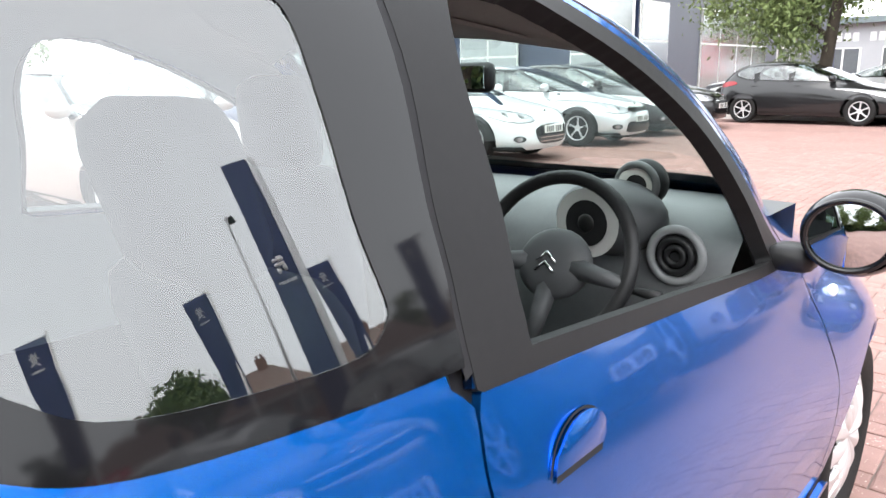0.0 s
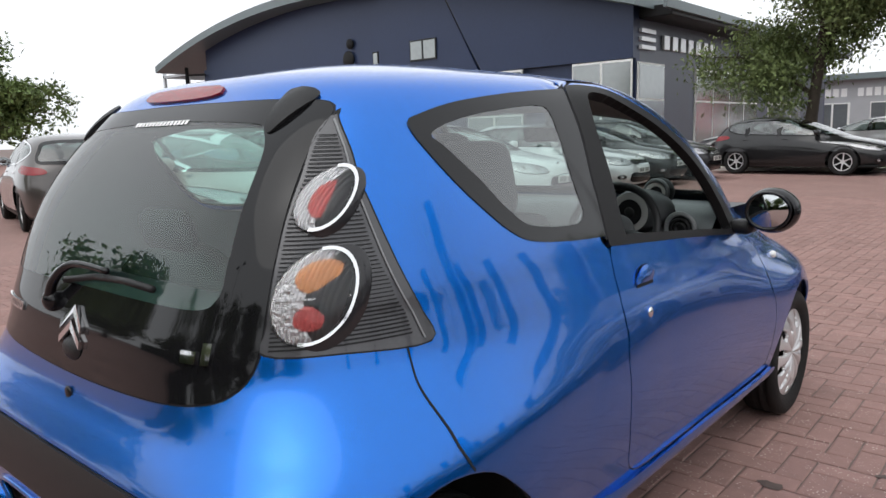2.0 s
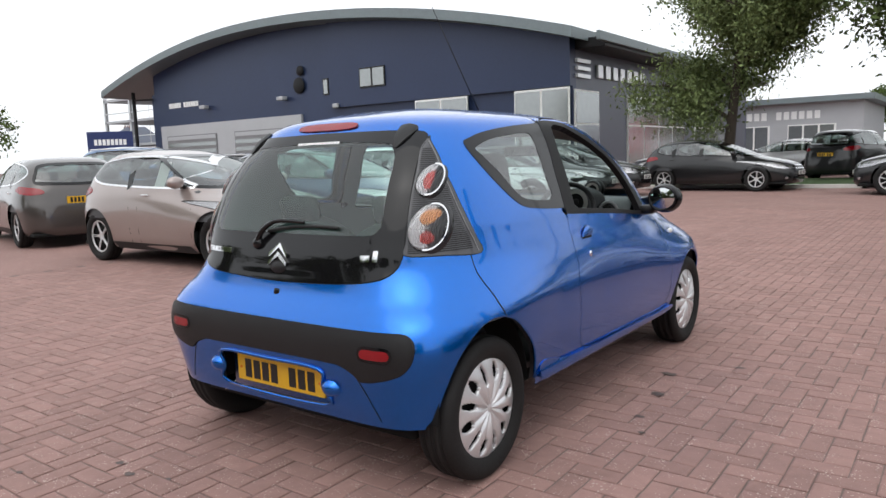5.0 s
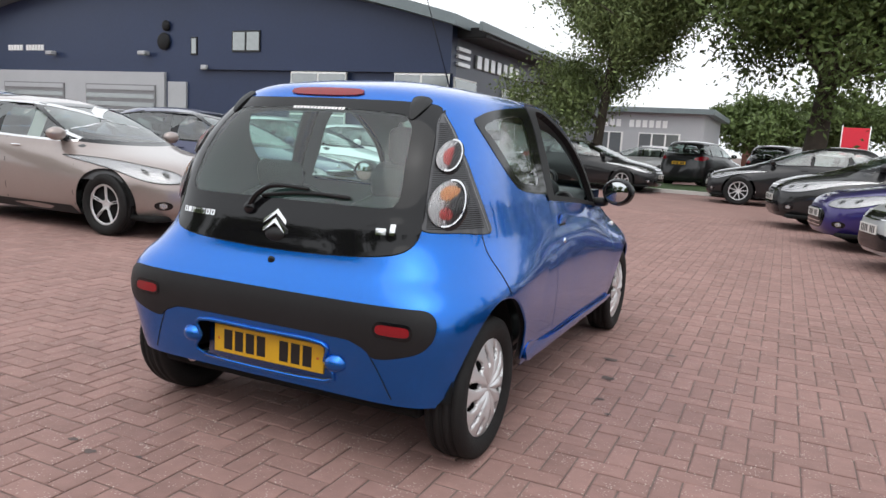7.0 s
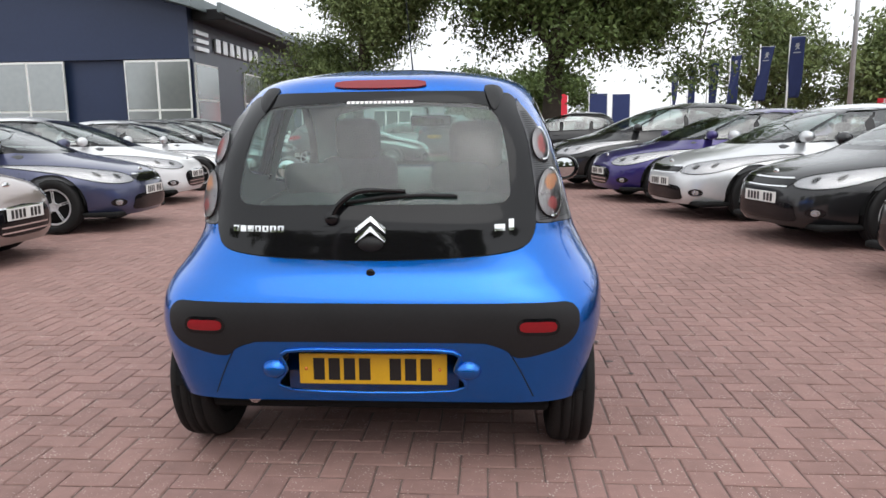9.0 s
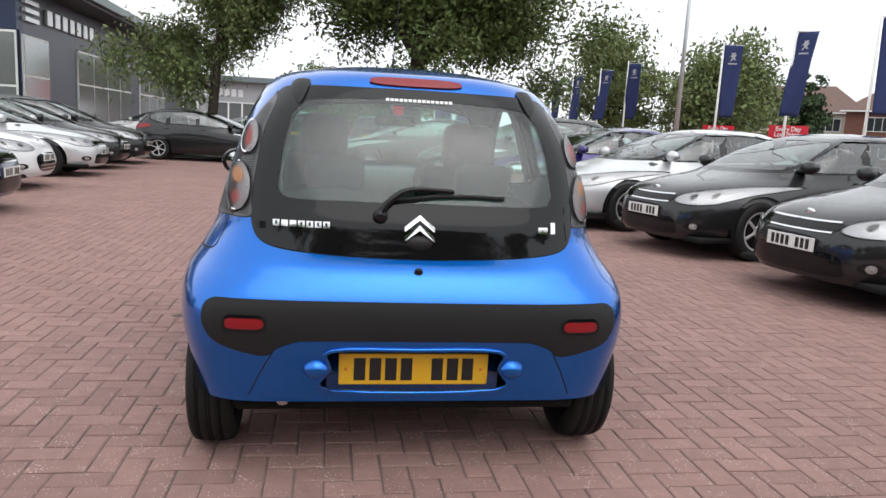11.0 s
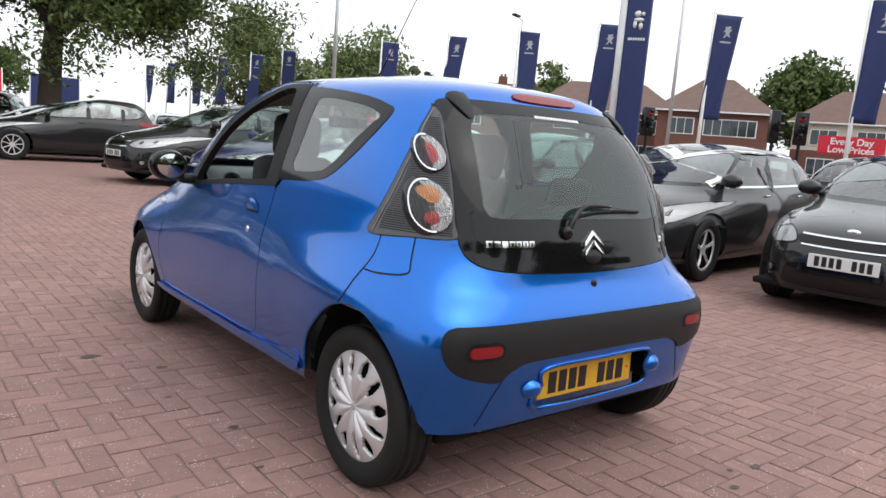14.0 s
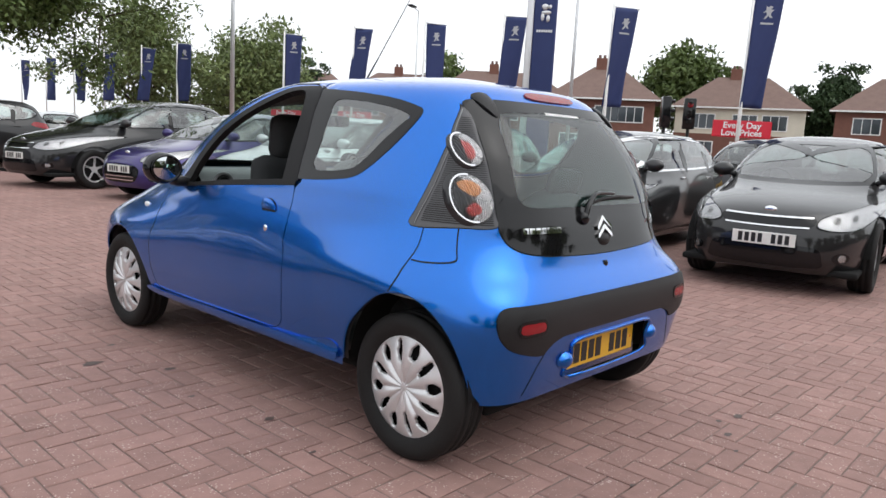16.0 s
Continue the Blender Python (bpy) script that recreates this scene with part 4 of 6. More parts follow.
    part("underside", boxed((-0.62, -0.27, 0.20), (0.62, 2.72, 0.25), 0.02), UNDER, car)
    part("exhaust", tube([(-0.45, -0.29, 0.25), (-0.45, 0.3, 0.25)], 0.022, 12), CHROME, car)
    part("aerial", tube([(0.0, 1.18, 1.452), (0.0, 1.06, 1.60), (0.0, 0.76, 1.98)], [0.006, 0.003, 0.0018], 6), TRIM, car)
    part("aerial_base", ball((0.0, 1.19, 1.450), (0.022, 0.035, 0.014)), TRIM, car)
    part("windscreen", panel(nose, grown(screen, 0.012), -0.002, 0.05, rim=0), CLEAR, car)
    part("screen_border", panel(nose, grown(screen, 0.02), 0.002, 0.02, [grown(screen, -0.025)], rim=0), GLOSS_BLACK, car)

    memo = {}
    dish = lambda q: 0.066 + 0.012 * math.sin(min(q, 1) * math.pi * 0.9) - 0.012 * q
    for x, y, turn in ((0.705, 0, 0), (0.705, 2.34, 0), (-0.705, 0, 180), (-0.705, 2.34, 180)):
        wheel_parts(car, "wheel", pose(x, y, 0.277, (y * 37) % 40, 0, turn), 0.277, 0.190, 0.155, cover_slots, SILVER, dish, memo, 0.011)

    # cabin
    floor = boxed((-0.68, 0.15, 0.30), (0.68, 2.1, 0.34))
    part("cabin_floor", floor, CABIN, car)
    dash = bmesh.new()
    prof = [(1.70, 0.52), (1.67, 0.70), (1.68, 0.80), (1.70, 0.88), (1.76, 0.935), (1.88, 0.955), (2.10, 0.955), (2.10, 0.52)]
    rows = []
    for x in np.linspace(-0.66, 0.66, 17):
        bow = 0.05 * (abs(x) / 0.66) ** 2
        rows.append([dash.verts.new((x, y - bow + (0.05 if k < 5 and abs(x) < 0.1 else 0), z)) for k, (y, z) in enumerate(prof)])
    for a, b in zip(rows, rows[1:]):
        for i in range(len(prof) - 1):
            dash.faces.new((a[i], a[i + 1], b[i + 1], b[i]))
    db = part("dashboard", dash, CABIN_GREY, car, "mid-grey moulded dashboard")
    for x in (-0.545, 0.545):
        part("air_vent", ring((x, 1.655, 0.890), 0.055, 0.010, pose(0, 0, 0)), VENT_GREY, db, "round air vent")
        for k in (0.018, 0.034):
            part("vent_ring", ring((x, 1.65, 0.890), k, 0.007), TRIM, db)
        part("vent_core", ball((x, 1.668, 0.890), (0.055, 0.014, 0.055)), TRIM, db)
    cl = part("instrument_pod", ball((0.37, 1.70, 0.945), (0.13, 0.10, 0.085)), CABIN, db)
    dial = lathe([(0.001, 0), (0.075, 0)], 30)
    dial.transform(pose(0.37, 1.594, 0.948, 12, 0, -90))
    part("speedometer", dial, DIAL, cl, "pale round speedometer")
    inner_face = lathe([(0.001, 0), (0.05, 0)], 30)
    inner_face.transform(pose(0.37, 1.591, 0.948, 12, 0, -90))
    part("dial_inner", inner_face, TRIM, cl, "dark middle of the speedometer")
    part("dial_centre", ball((0.37, 1.590, 0.948), (0.02, 0.006, 0.02)), INK, cl)
    tach = ball((0.41, 1.78, 1.015), (0.055, 0.045, 0.055))
    tc = part("rev_counter", tach, SATIN, db, "rev counter in a round pod on the dashboard")
    face = lathe([(0.001, 0), (0.042, 0)], 30)
    face.transform(pose(0.412, 1.733, 1.015, 0, 0, -80))
    part("dial_face", face, DIAL, tc)
    inner_face = lathe([(0.001, 0), (0.024, 0)], 24)
    inner_face.transform(pose(0.412, 1.730, 1.015, 0, 0, -80))
    part("dial_inner", inner_face, TRIM, tc)
    part("dial_ring", ring((0.412, 1.735, 1.015), 0.046, 0.009), CABIN_GREY, tc)
    sm = pose(0.36, 1.47, 0.892, -24)
    sw = part("steering_wheel", ring((0, 0, 0), 0.175, 0.015, sm, 48, 10), TRIM, car, "black three-spoke steering wheel")
    part("wheel_boss", ball((0, 0.02, -0.005), (0.085, 0.035, 0.075), sm), CABIN, sw)
    for a in (-8, 188, 270):
        part("spoke", tube([sm @ Vector((0.05 * math.cos(radians(a)), 0.015, 0.05 * math.sin(radians(a)))), sm @ Vector((0.17 * math.cos(radians(a)), 0, 0.17 * math.sin(radians(a))))], [0.024, 0.014], 8), CABIN, sw)
    for z in (0.008, -0.012):
        part("boss_badge", tube([sm @ Vector((-0.022, -0.014, z - 0.016)), sm @ Vector((0, -0.018, z + 0.004)), sm @ Vector((0.022, -0.014, z - 0.016))], 0.004, 6), CHROME, sw)
    part("stalk", tube([(0.50, 1.50, 0.85), (0.60, 1.46, 0.86)], [0.006, 0.011], 8), TRIM, car)
    for x in (-0.34, 0.34):
        seat = thing("front_seat", Matrix(), "", "")
        seat.parent = car
        fwd = 0.52 if x < 0 else 0.0      # the passenger seat is pushed forward
        part("cushion", boxed((x - 0.23, 0.85 + fwd, 0.42), (x + 0.23, 1.36 if x > 0 else 1.62, 0.58), 0.06), FABRIC, seat)
        m = pose(x, 0.86 + fwd, 0.50, 16 if x > 0 else 4)
        part("backrest", boxed((-0.22, -0.06, 0.0), (0.22, 0.07, 0.56), 0.06, m), FABRIC, seat)
        part("headrest", boxed((-0.125, -0.05, 0.54), (0.125, 0.06, 0.77), 0.05, m), FABRIC, seat)
    rear = thing("rear_bench", Matrix(), "", "")
    rear.parent = car
    part("cushion", boxed((-0.58, 0.20, 0.42), (0.58, 0.62, 0.56), 0.05), FABRIC, rear)
    for x in (-0.29, 0.29):
        m = pose(x, 0.20, 0.50, 14)
        pts = [(-0.27, 0.0), (0.27, 0.0), (0.27, 0.36), (0.20, 0.44), (0.08, 0.485), (-0.08, 0.485), (-0.20, 0.44), (-0.27, 0.36)]
        bk = prism(spline(pts, 4), -0.06, 0.05, m)
        part("backrest", bk, FABRIC, rear)
        edge = [m @ Vector((px, -0.055, pz)) for px, pz in spline([(-0.25, 0.385), (-0.15, 0.455), (0, 0.48), (0.15, 0.455), (0.25, 0.385)], 5, False)]
        part("piping", tube(edge, 0.004, 6), PALE, rear, "pale piping")
        part("headrest", boxed((-0.115, -0.04, 0.47), (0.115, 0.04, 0.60), 0.04, m), FABRIC, rear)
    part("parcel_shelf", boxed((-0.55, -0.18, 0.86), (0.55, 0.10, 0.875), 0.006), CABIN, car)
    part("interior_mirror", boxed((-0.06, 1.50, 1.222), (0.18, 1.535, 1.286), 0.015), TRIM, car)
    part("mirror_face", boxed((-0.05, 1.496, 1.230), (0.17, 1.4995, 1.278)), MIRROR, car, "", False)
    part("mirror_stem", tube([(0.05, 1.525, 1.27), (0.03, 1.55, 1.33)], 0.01, 8), TRIM, car)
    return car


hatchback()

# ---- the other cars ----
def family_table(wide, high, base, fo, ro, boxy=0.0, slope=0.0):
    """A skin table for a family car: width, height, wheelbase, overhangs; boxy lifts the tail and roof, slope leans the nose glass back."""
    w, h, f = wide / 2, high, base + fo
    rows = [
        (0.14, 0.93, -0.92, 4.5, 0.06, 4.3), (0.20, 0.975, -0.99, 5.0, 0.005, 4.3), (0.30, 0.995, -1.0, 5.0, 0.0, 4.2), (0.40, 1.0, -0.99, 5.0, 0.02, 4.0),
        (0.47, 0.998, -0.97, 5.0, 0.09, 3.7), (0.52, 0.993, -0.95, 4.8, 0.22, 3.4), (0.565, 0.985, -0.93, 4.8, 0.46, 3.2), (0.605, 0.972, -0.91, 4.8, 0.76, 2.9),
        (0.64, 0.955, -0.88, 4.8, 1.02, 3.2), (0.68, 0.93, -0.84, 4.8, 1.20, 3.7), (0.78, 0.865, -0.68, 4.8, 1.58, 4.4), (0.87, 0.795, -0.46, 4.6, 1.95, 4.6),
        (0.93, 0.73, -0.24, 4.2, 2.26, 4.4), (0.965, 0.655, -0.02, 3.8, 2.52, 4.0),
    ]
    out = []
    for z, a, r, nr, d, nf in rows:
        t = max(0.0, (z - 0.64) / 0.36)
        rear = r * ro if r < -0.5 else ro * (r + (-0.85 - r) * boxy)
        out.append((z * h, a * w, rear, nr, f - d - slope * t, nf))
    return out


CAR_WHEELS = {}
bar_bm = boxed((-0.018, -0.0015, -0.04), (0.018, 0.0015, 0.04))
PLATE_BAR = bpy.data.meshes.new("character_bar")
bar_bm.to_mesh(PLATE_BAR)
bar_bm.free()
PLATE_BAR.materials.append(INK)


def parked_car(place, turn, colour, label, wide=1.76, high=1.46, base=2.58, fo=0.86, ro=0.78, doors=4, boxy=0.0, slope=0.0, spokes=5, rimr=0.215, rails=False, grille="wide", name="parked_car", bright=False):
    """A parked car, its front axle's middle at place, turned so that it heads along turn degrees from +x."""
    sh = Shell(family_table(wide, high, base, fo, ro, boxy, slope), 0.55, ((0.0, 0.33 * high + 0.12, 0.45, 0.25, 0.02), (base, 0.33 * high + 0.12, 0.42, 0.25, 0.045)))
    m = Matrix.Translation((*place, 0)) @ Matrix.Rotation(radians(turn - 90), 4, "Z") @ Matrix.Translation((0, -base, 0))
    car = thing(name, m, label, "car", "cars parked on the forecourt")
    h, f = high, base + fo
    def sd(pts):
        return [sh.side(y, z * h) for y, z in pts]
    fw = f - 1.20 - slope * 0.1      # foot of the windscreen's pillar
    top_f, top_r = f - 2.15 - slope * 0.85, (-0.30 + (-0.35) * boxy) * ro
    belt0, belt1 = 0.668, 0.70
    side = sd([(top_r - 0.02, 0.80), (top_r + 0.16, 0.885), (top_r + 0.6, 0.925), (top_f - 0.5, 0.935), (top_f - 0.05, 0.918), (top_f + 0.42, 0.83), (fw - 0.40, 0.735), (fw - 0.18, belt0), (fw - 0.9, belt0 + 0.008), (top_r + 0.55, belt1), (top_r + 0.18, belt1 + 0.03)])
    side = spline(side, 4)
    nose = Nose(sh)
    half = spline([(0.0, 0.655 * h), (0.40 * wide / 2, 0.659 * h), (0.70 * wide / 2, 0.668 * h), (0.755 * wide / 2, 0.69 * h), (0.735 * wide / 2, 0.76 * h), (0.66 * wide / 2, 0.865 * h), (0.575 * wide / 2, 0.915 * h), (0.45 * wide / 2, 0.93 * h), (0.0, 0.938 * h)], 4, False)
    screen = nose.across(half)
    scr = nose.as_hole(screen[:len(half)])
    back = spline([sh.tail(x * wide / 2, z * h) for x, z in ((0.0, 0.69), (0.5, 0.70), (0.72, 0.715), (0.66, 0.82), (0.54, 0.90), (0.0, 0.915), (-0.54, 0.90), (-0.66, 0.82), (-0.72, 0.715), (-0.5, 0.70))], 4)
    r = 0.225 * h if high < 1.6 else 0.21 * h
    arches = []
    for y0 in (0.0, base):
        arches.append([sh.side(y0 + (r + 0.055) * math.cos(a), max(0.14 * h, r + (r + 0.055) * math.sin(a))) for a in np.linspace(-0.5, math.pi + 0.5, 26)])
    holes = [back, scr, mirrored(scr)]
    for lp in (side, *arches):
        holes += [lp, mirrored(lp)]
    part("body", body_skin(sh, 0.14 * h, 0.965 * h, 0.045, 95, holes, 0.0, 0.035 * h, (f - 2.52 - slope) / 2, 8, 2.2), colour, car)
    part("lining", body_skin(sh, 0.4 * h, 0.96 * h, 0.09, 46, [grown(back, 0.02), scr, mirrored(scr), grown(side, 0.02), mirrored(grown(side, 0.02))], -0.03, 0.02, 0.5, 4), CABIN, car)
    part("rear_window", panel(sh, grown(back, 0.01), 0.001, 0.07, rim=0), SCREEN, car)
    part("rear_window_border", panel(sh, grown(back, 0.02), 0.003, 0.04, [grown(back, -0.025)], rim=0), GLOSS_BLACK, car)
    part("windscreen", panel(nose, grown(screen, 0.012), 0.001, 0.07, rim=0), SCREEN, car)
    part("screen_border", panel(nose, grown(screen, 0.02), 0.003, 0.03, [grown(screen, -0.022)], rim=0), GLOSS_BLACK, car)
    memo = CAR_WHEELS.setdefault((round(r, 3), spokes), {})
    for sg, fl in ((1, lambda l: l), (-1, mirrored)):
        win = part("side_window", panel(sh, fl(grown(side, 0.008)), 0.001, 0.06, rim=0), SCREEN, car, "tinted side windows")
        part("window_seal", ribbon(sh, fl(grown(side, 0.004) + grown(side, 0.004)[:2]), 0.022, 0.004), CHROME if bright else GLOSS_BLACK, win)
        mid = (top_r + fw) / 2 + 0.05
        posts = (mid, top_r + 0.52) if doors == 4 else (mid - 0.22,)
        for y in posts:
            part("pillar", ribbon(sh, fl(sd([(y + 0.01, belt0 + 0.0), (y - 0.01, 0.80), (y - 0.03, 0.928)])), 0.07, 0.005), GLOSS_BLACK, win)
        front = fw - 0.02
        for y in ((front, mid, 0.50 if doors == 4 else mid - 0.2)):
            part("door_gap", ribbon(sh, fl(sd([(y - 0.02, belt0), (y, 0.5), (y, 0.3), (y + 0.02, 0.20)])), 0.008, 0.002), SEAM, car)
        for y in (mid + 0.16, mid - 0.85)[:2 if doors == 4 else 1]:
            p = sh.point(*sh.side(y, 0.605 * h), 0.012)
            part("door_handle", ball((sg * p.x, p.y, p.z), (0.012, 0.09, 0.013), None, 12, 8), CHROME if bright else colour, car)
        part("sill_strip", ribbon(sh, fl(sd([(0.42, 0.165), (base - 0.42, 0.165)])), 0.09, 0.006), TRIM, car)
        p = sh.point(*sh.side(fw - 0.32, 0.69 * h))
        mr = part("door_mirror", ball((sg * (p.x + 0.13), p.y, p.z + 0.03), (0.115, 0.07, 0.075), None, 16, 10), colour, car)
        part("mirror_arm", tube([(sg * (p.x - 0.01), p.y, p.z - 0.03), (sg * (p.x + 0.08), p.y, p.z)], 0.025, 8), TRIM, mr)
        mg = lathe([(0.001, 0), (0.09, 0)], 20)
        mg.transform(Matrix.Translation((sg * (p.x + 0.13), p.y - 0.062, p.z + 0.03)) @ Matrix.Diagonal((1, 1, 0.65, 1)) @ pose(0, 0, 0, 0, 0, 90))
        part("mirror_glass", mg, MIRROR, mr)
        # headlamp swept up the wing, tail lamp on the corner
        def spot(x, z):
            return nose.at_x(sg * x * wide / 2, z * h)
        hl = spline([spot(x, z) for x, z in ((0.47, 0.418), (0.66, 0.400), (0.81, 0.422), (0.91, 0.49), (0.935, 0.556), (0.84, 0.552), (0.67, 0.512), (0.51, 0.475))], 4)
        lamp = part("headlamp", panel(nose, hl, 0.008, 0.03, rim=0.012), LENS, car, "clear swept-back headlamp")
        part("lamp_bowl", panel(nose, grown(hl, -0.004), 0.003, 0.03, rim=0), REFLECTOR, lamp)
        part("lamp_edge", ribbon(nose, hl + hl[:2], 0.010, 0.007), GLOSS_BLACK, lamp)
        for q, zz in ((0.62, 0.458), (0.75, 0.475)):
            part("projector", panel(nose, oval(*spot(q, zz), 0.034, 0.030), 0.005, 0.012, rim=0.002), GLOSS_BLACK, lamp)
        part("fog_recess", panel(nose, oval(*spot(0.70, 0.245), 0.095, 0.045), 0.003, 0.02, rim=0.004), GLOSS_BLACK, car)
        part("fog_lamp", panel(nose, oval(*spot(0.70, 0.245), 0.042, 0.032), 0.007, 0.014, rim=0.004), REFLECTOR, car)
        tl = spline([sh.tail(x * wide / 2, z * h) for x, z in ((0.62, 0.60), (0.80, 0.585), (0.93, 0.60), (0.945, 0.635), (0.90, 0.68), (0.80, 0.665), (0.66, 0.645))], 4)
        part("tail_lamp", panel(sh, fl(tl), 0.008, 0.03, rim=0.012), RED_LENS, car, "red tail lamp")
        for y in (0.0, base):
            wheel_parts(car, "wheel", pose(sg * (wide / 2 - (0.12 if y == 0 else 0.14)), y, r, (y * 31 + spokes * 7) % 50, 0, 0 if sg > 0 else 180), r, r * 0.66, 0.20, spoke_slots(spokes, 0.062 if spokes < 8 else 0.045, 0.24, 0.9, 0.035 if spokes == 5 else 0.0), SILVER, lambda q: 0.075 - 0.03 * (1 - q) ** 2, memo)
            liner = bmesh.new()
            rows = [[liner.verts.new((sg * x, y + (r + 0.045) * math.cos(a), r + (r + 0.06) * math.sin(a))) for x in (wide / 2 - 0.36, wide / 2 - 0.07)] for a in np.linspace(0.05, math.pi - 0.05, 18)]
            for a, b in zip(rows, rows[1:]):
                liner.faces.new((a[0], a[1], b[1], b[0]))
            liner.faces.new([q[0] for q in rows])
            part("arch_liner", liner, UNDER, car)
        if rails:
            part("roof_rail", tube(spline([tuple(sh.point(*sh.side(y, 0.955 * h), 0.03)) for y in np.linspace(top_r + 0.25, top_f + 0.1, 6)], 3, False), 0.014, 8).copy() if sg > 0 else tube([(-p[0], p[1], p[2]) for p in spline([tuple(sh.point(*sh.side(y, 0.955 * h), 0.03)) for y in np.linspace(top_r + 0.25, top_f + 0.1, 6)], 3, False)], 0.014, 8), CHROME, car)
    def both(pts, out, mat, nm, step=0.02, label=""):
        """A piece across the nose."""
        mid = [q for q in spline([(x * wide / 2, z * h) for x, z in pts], 3, False)]
        part(nm, panel(nose, nose.across(mid), out, step, rim=0.006), mat, car, label)
    if grille == "wide":
        both([(0.0, 0.405), (0.36, 0.41), (0.45, 0.44), (0.40, 0.465), (0.0, 0.455)], 0.004, GLOSS_BLACK, "grille")
        part("grille_trim", ribbon(nose, [nose.at_x(x * wide / 2, (0.460 + 0.03 * x * x) * h) for x in np.linspace(-0.42, 0.42, 15)], 0.014, 0.011), CHROME, car)
        part("grille_trim", ribbon(nose, [nose.at_x(x * wide / 2, (0.405 + 0.03 * x * x) * h) for x in np.linspace(-0.40, 0.40, 15)], 0.012, 0.011), CHROME, car)
        both([(0.0, 0.17), (0.50, 0.18), (0.54, 0.23), (0.46, 0.30), (0.0, 0.30)], 0.004, GLOSS_BLACK, "intake")
    else:
        both([(0.0, 0.19), (0.34, 0.20), (0.46, 0.27), (0.42, 0.36), (0.0, 0.385)], 0.004, GLOSS_BLACK, "grille")
        for z in (0.22, 0.255, 0.37):
            part("grille_bar", ribbon(nose, [nose.at_x(x * wide / 2, z * h) for x in np.linspace(-0.38, 0.38, 15)], 0.014, 0.012), CHROME, car)
    part("badge", ball((0, sh.row(0.50 * h)[3] + 0.004, 0.50 * h), (0.055, 0.012, 0.03), None, 16, 8), CHROME, car)
    yp = sh.row(0.33 * h)[3]
    pl = part("number_plate", boxed((-0.26, yp + 0.012, 0.33 * h - 0.055), (0.26, yp + 0.022, 0.33 * h + 0.056), 0.003), WHITE_PLATE, car, "white front number plate", False)
    for k in (0, 1, 2, 3, 5, 6, 7):
        bar = new("character_bar", PLATE_BAR)
        bar.parent = pl
        bar.location = (0.1925 - k * 0.055, yp + 0.022, 0.33 * h)
    yr = sh.row(0.52 * h)[1]
    pl = part("rear_plate", boxed((-0.26, yr - 0.018, 0.52 * h - 0.055), (0.26, yr - 0.008, 0.52 * h + 0.056), 0.003), YELLOW_PLATE, car, "yellow rear number plate", False)
    for k in (0, 1, 2, 3, 5, 6, 7):
        bar = new("character_bar", PLATE_BAR)
        bar.parent = pl
        bar.location = (-0.1925 + k * 0.055, yr - 0.018, 0.52 * h)
    part("underside", boxed((-wide / 2 + 0.12, -ro * 0.9, 0.13 * h), (wide / 2 - 0.12, f - 0.15, 0.17 * h), 0.02), UNDER, car)
    part("dashboard", boxed((-wide * 0.4, fw - 0.75, 0.5 * h), (wide * 0.4, fw - 0.05, 0.645 * h), 0.06), CABIN, car)
    for x in (-wide * 0.21, wide * 0.21):
        for y in (fw - 1.6, fw - 2.45):
            mm = pose(x, y, 0.38 * h, 14)
            st = part("seat", boxed((-0.23, -0.07, 0.0), (0.23, 0.07, 0.36 * h), 0.06, mm), FABRIC, car)
            part("headrest", boxed((-0.13, -0.05, 0.37 * h), (0.13, 0.05, 0.46 * h), 0.045, mm), FABRIC, st)
    part("steering_wheel", ring((0, 0, 0), 0.18, 0.014, pose(wide * 0.21, fw - 0.95, 0.62 * h, -25), 28, 6), TRIM, car)
    return car


BLACK_PAINT = material("black_paint", (0.010, 0.010, 0.011), 0.45, 0, 0.05, 3, 0.01, 900, 1.0, 0.2)
GREY_PAINT = paint("warm_dark_grey_paint", (0.075, 0.066, 0.062), 0.5, 0.3)
BEIGE_PAINT = paint("silver_beige_paint", (0.33, 0.275, 0.255), 0.55, 0.3)
SLATE_PAINT = paint("slate_blue_paint", (0.055, 0.062, 0.125), 0.45, 0.3)
WHITE_PAINT = paint("white_paint", (0.72, 0.73, 0.74), 0.0, 0.35)
SILVER_PAINT = paint("silver_paint", (0.62, 0.63, 0.64), 0.5, 0.3)
PURPLE_PAINT = paint("deep_purple_paint", (0.030, 0.018, 0.14), 0.45, 0.3)
MID_BLUE_PAINT = paint("light_blue_paint", (0.045, 0.15, 0.33), 0.45, 0.3)


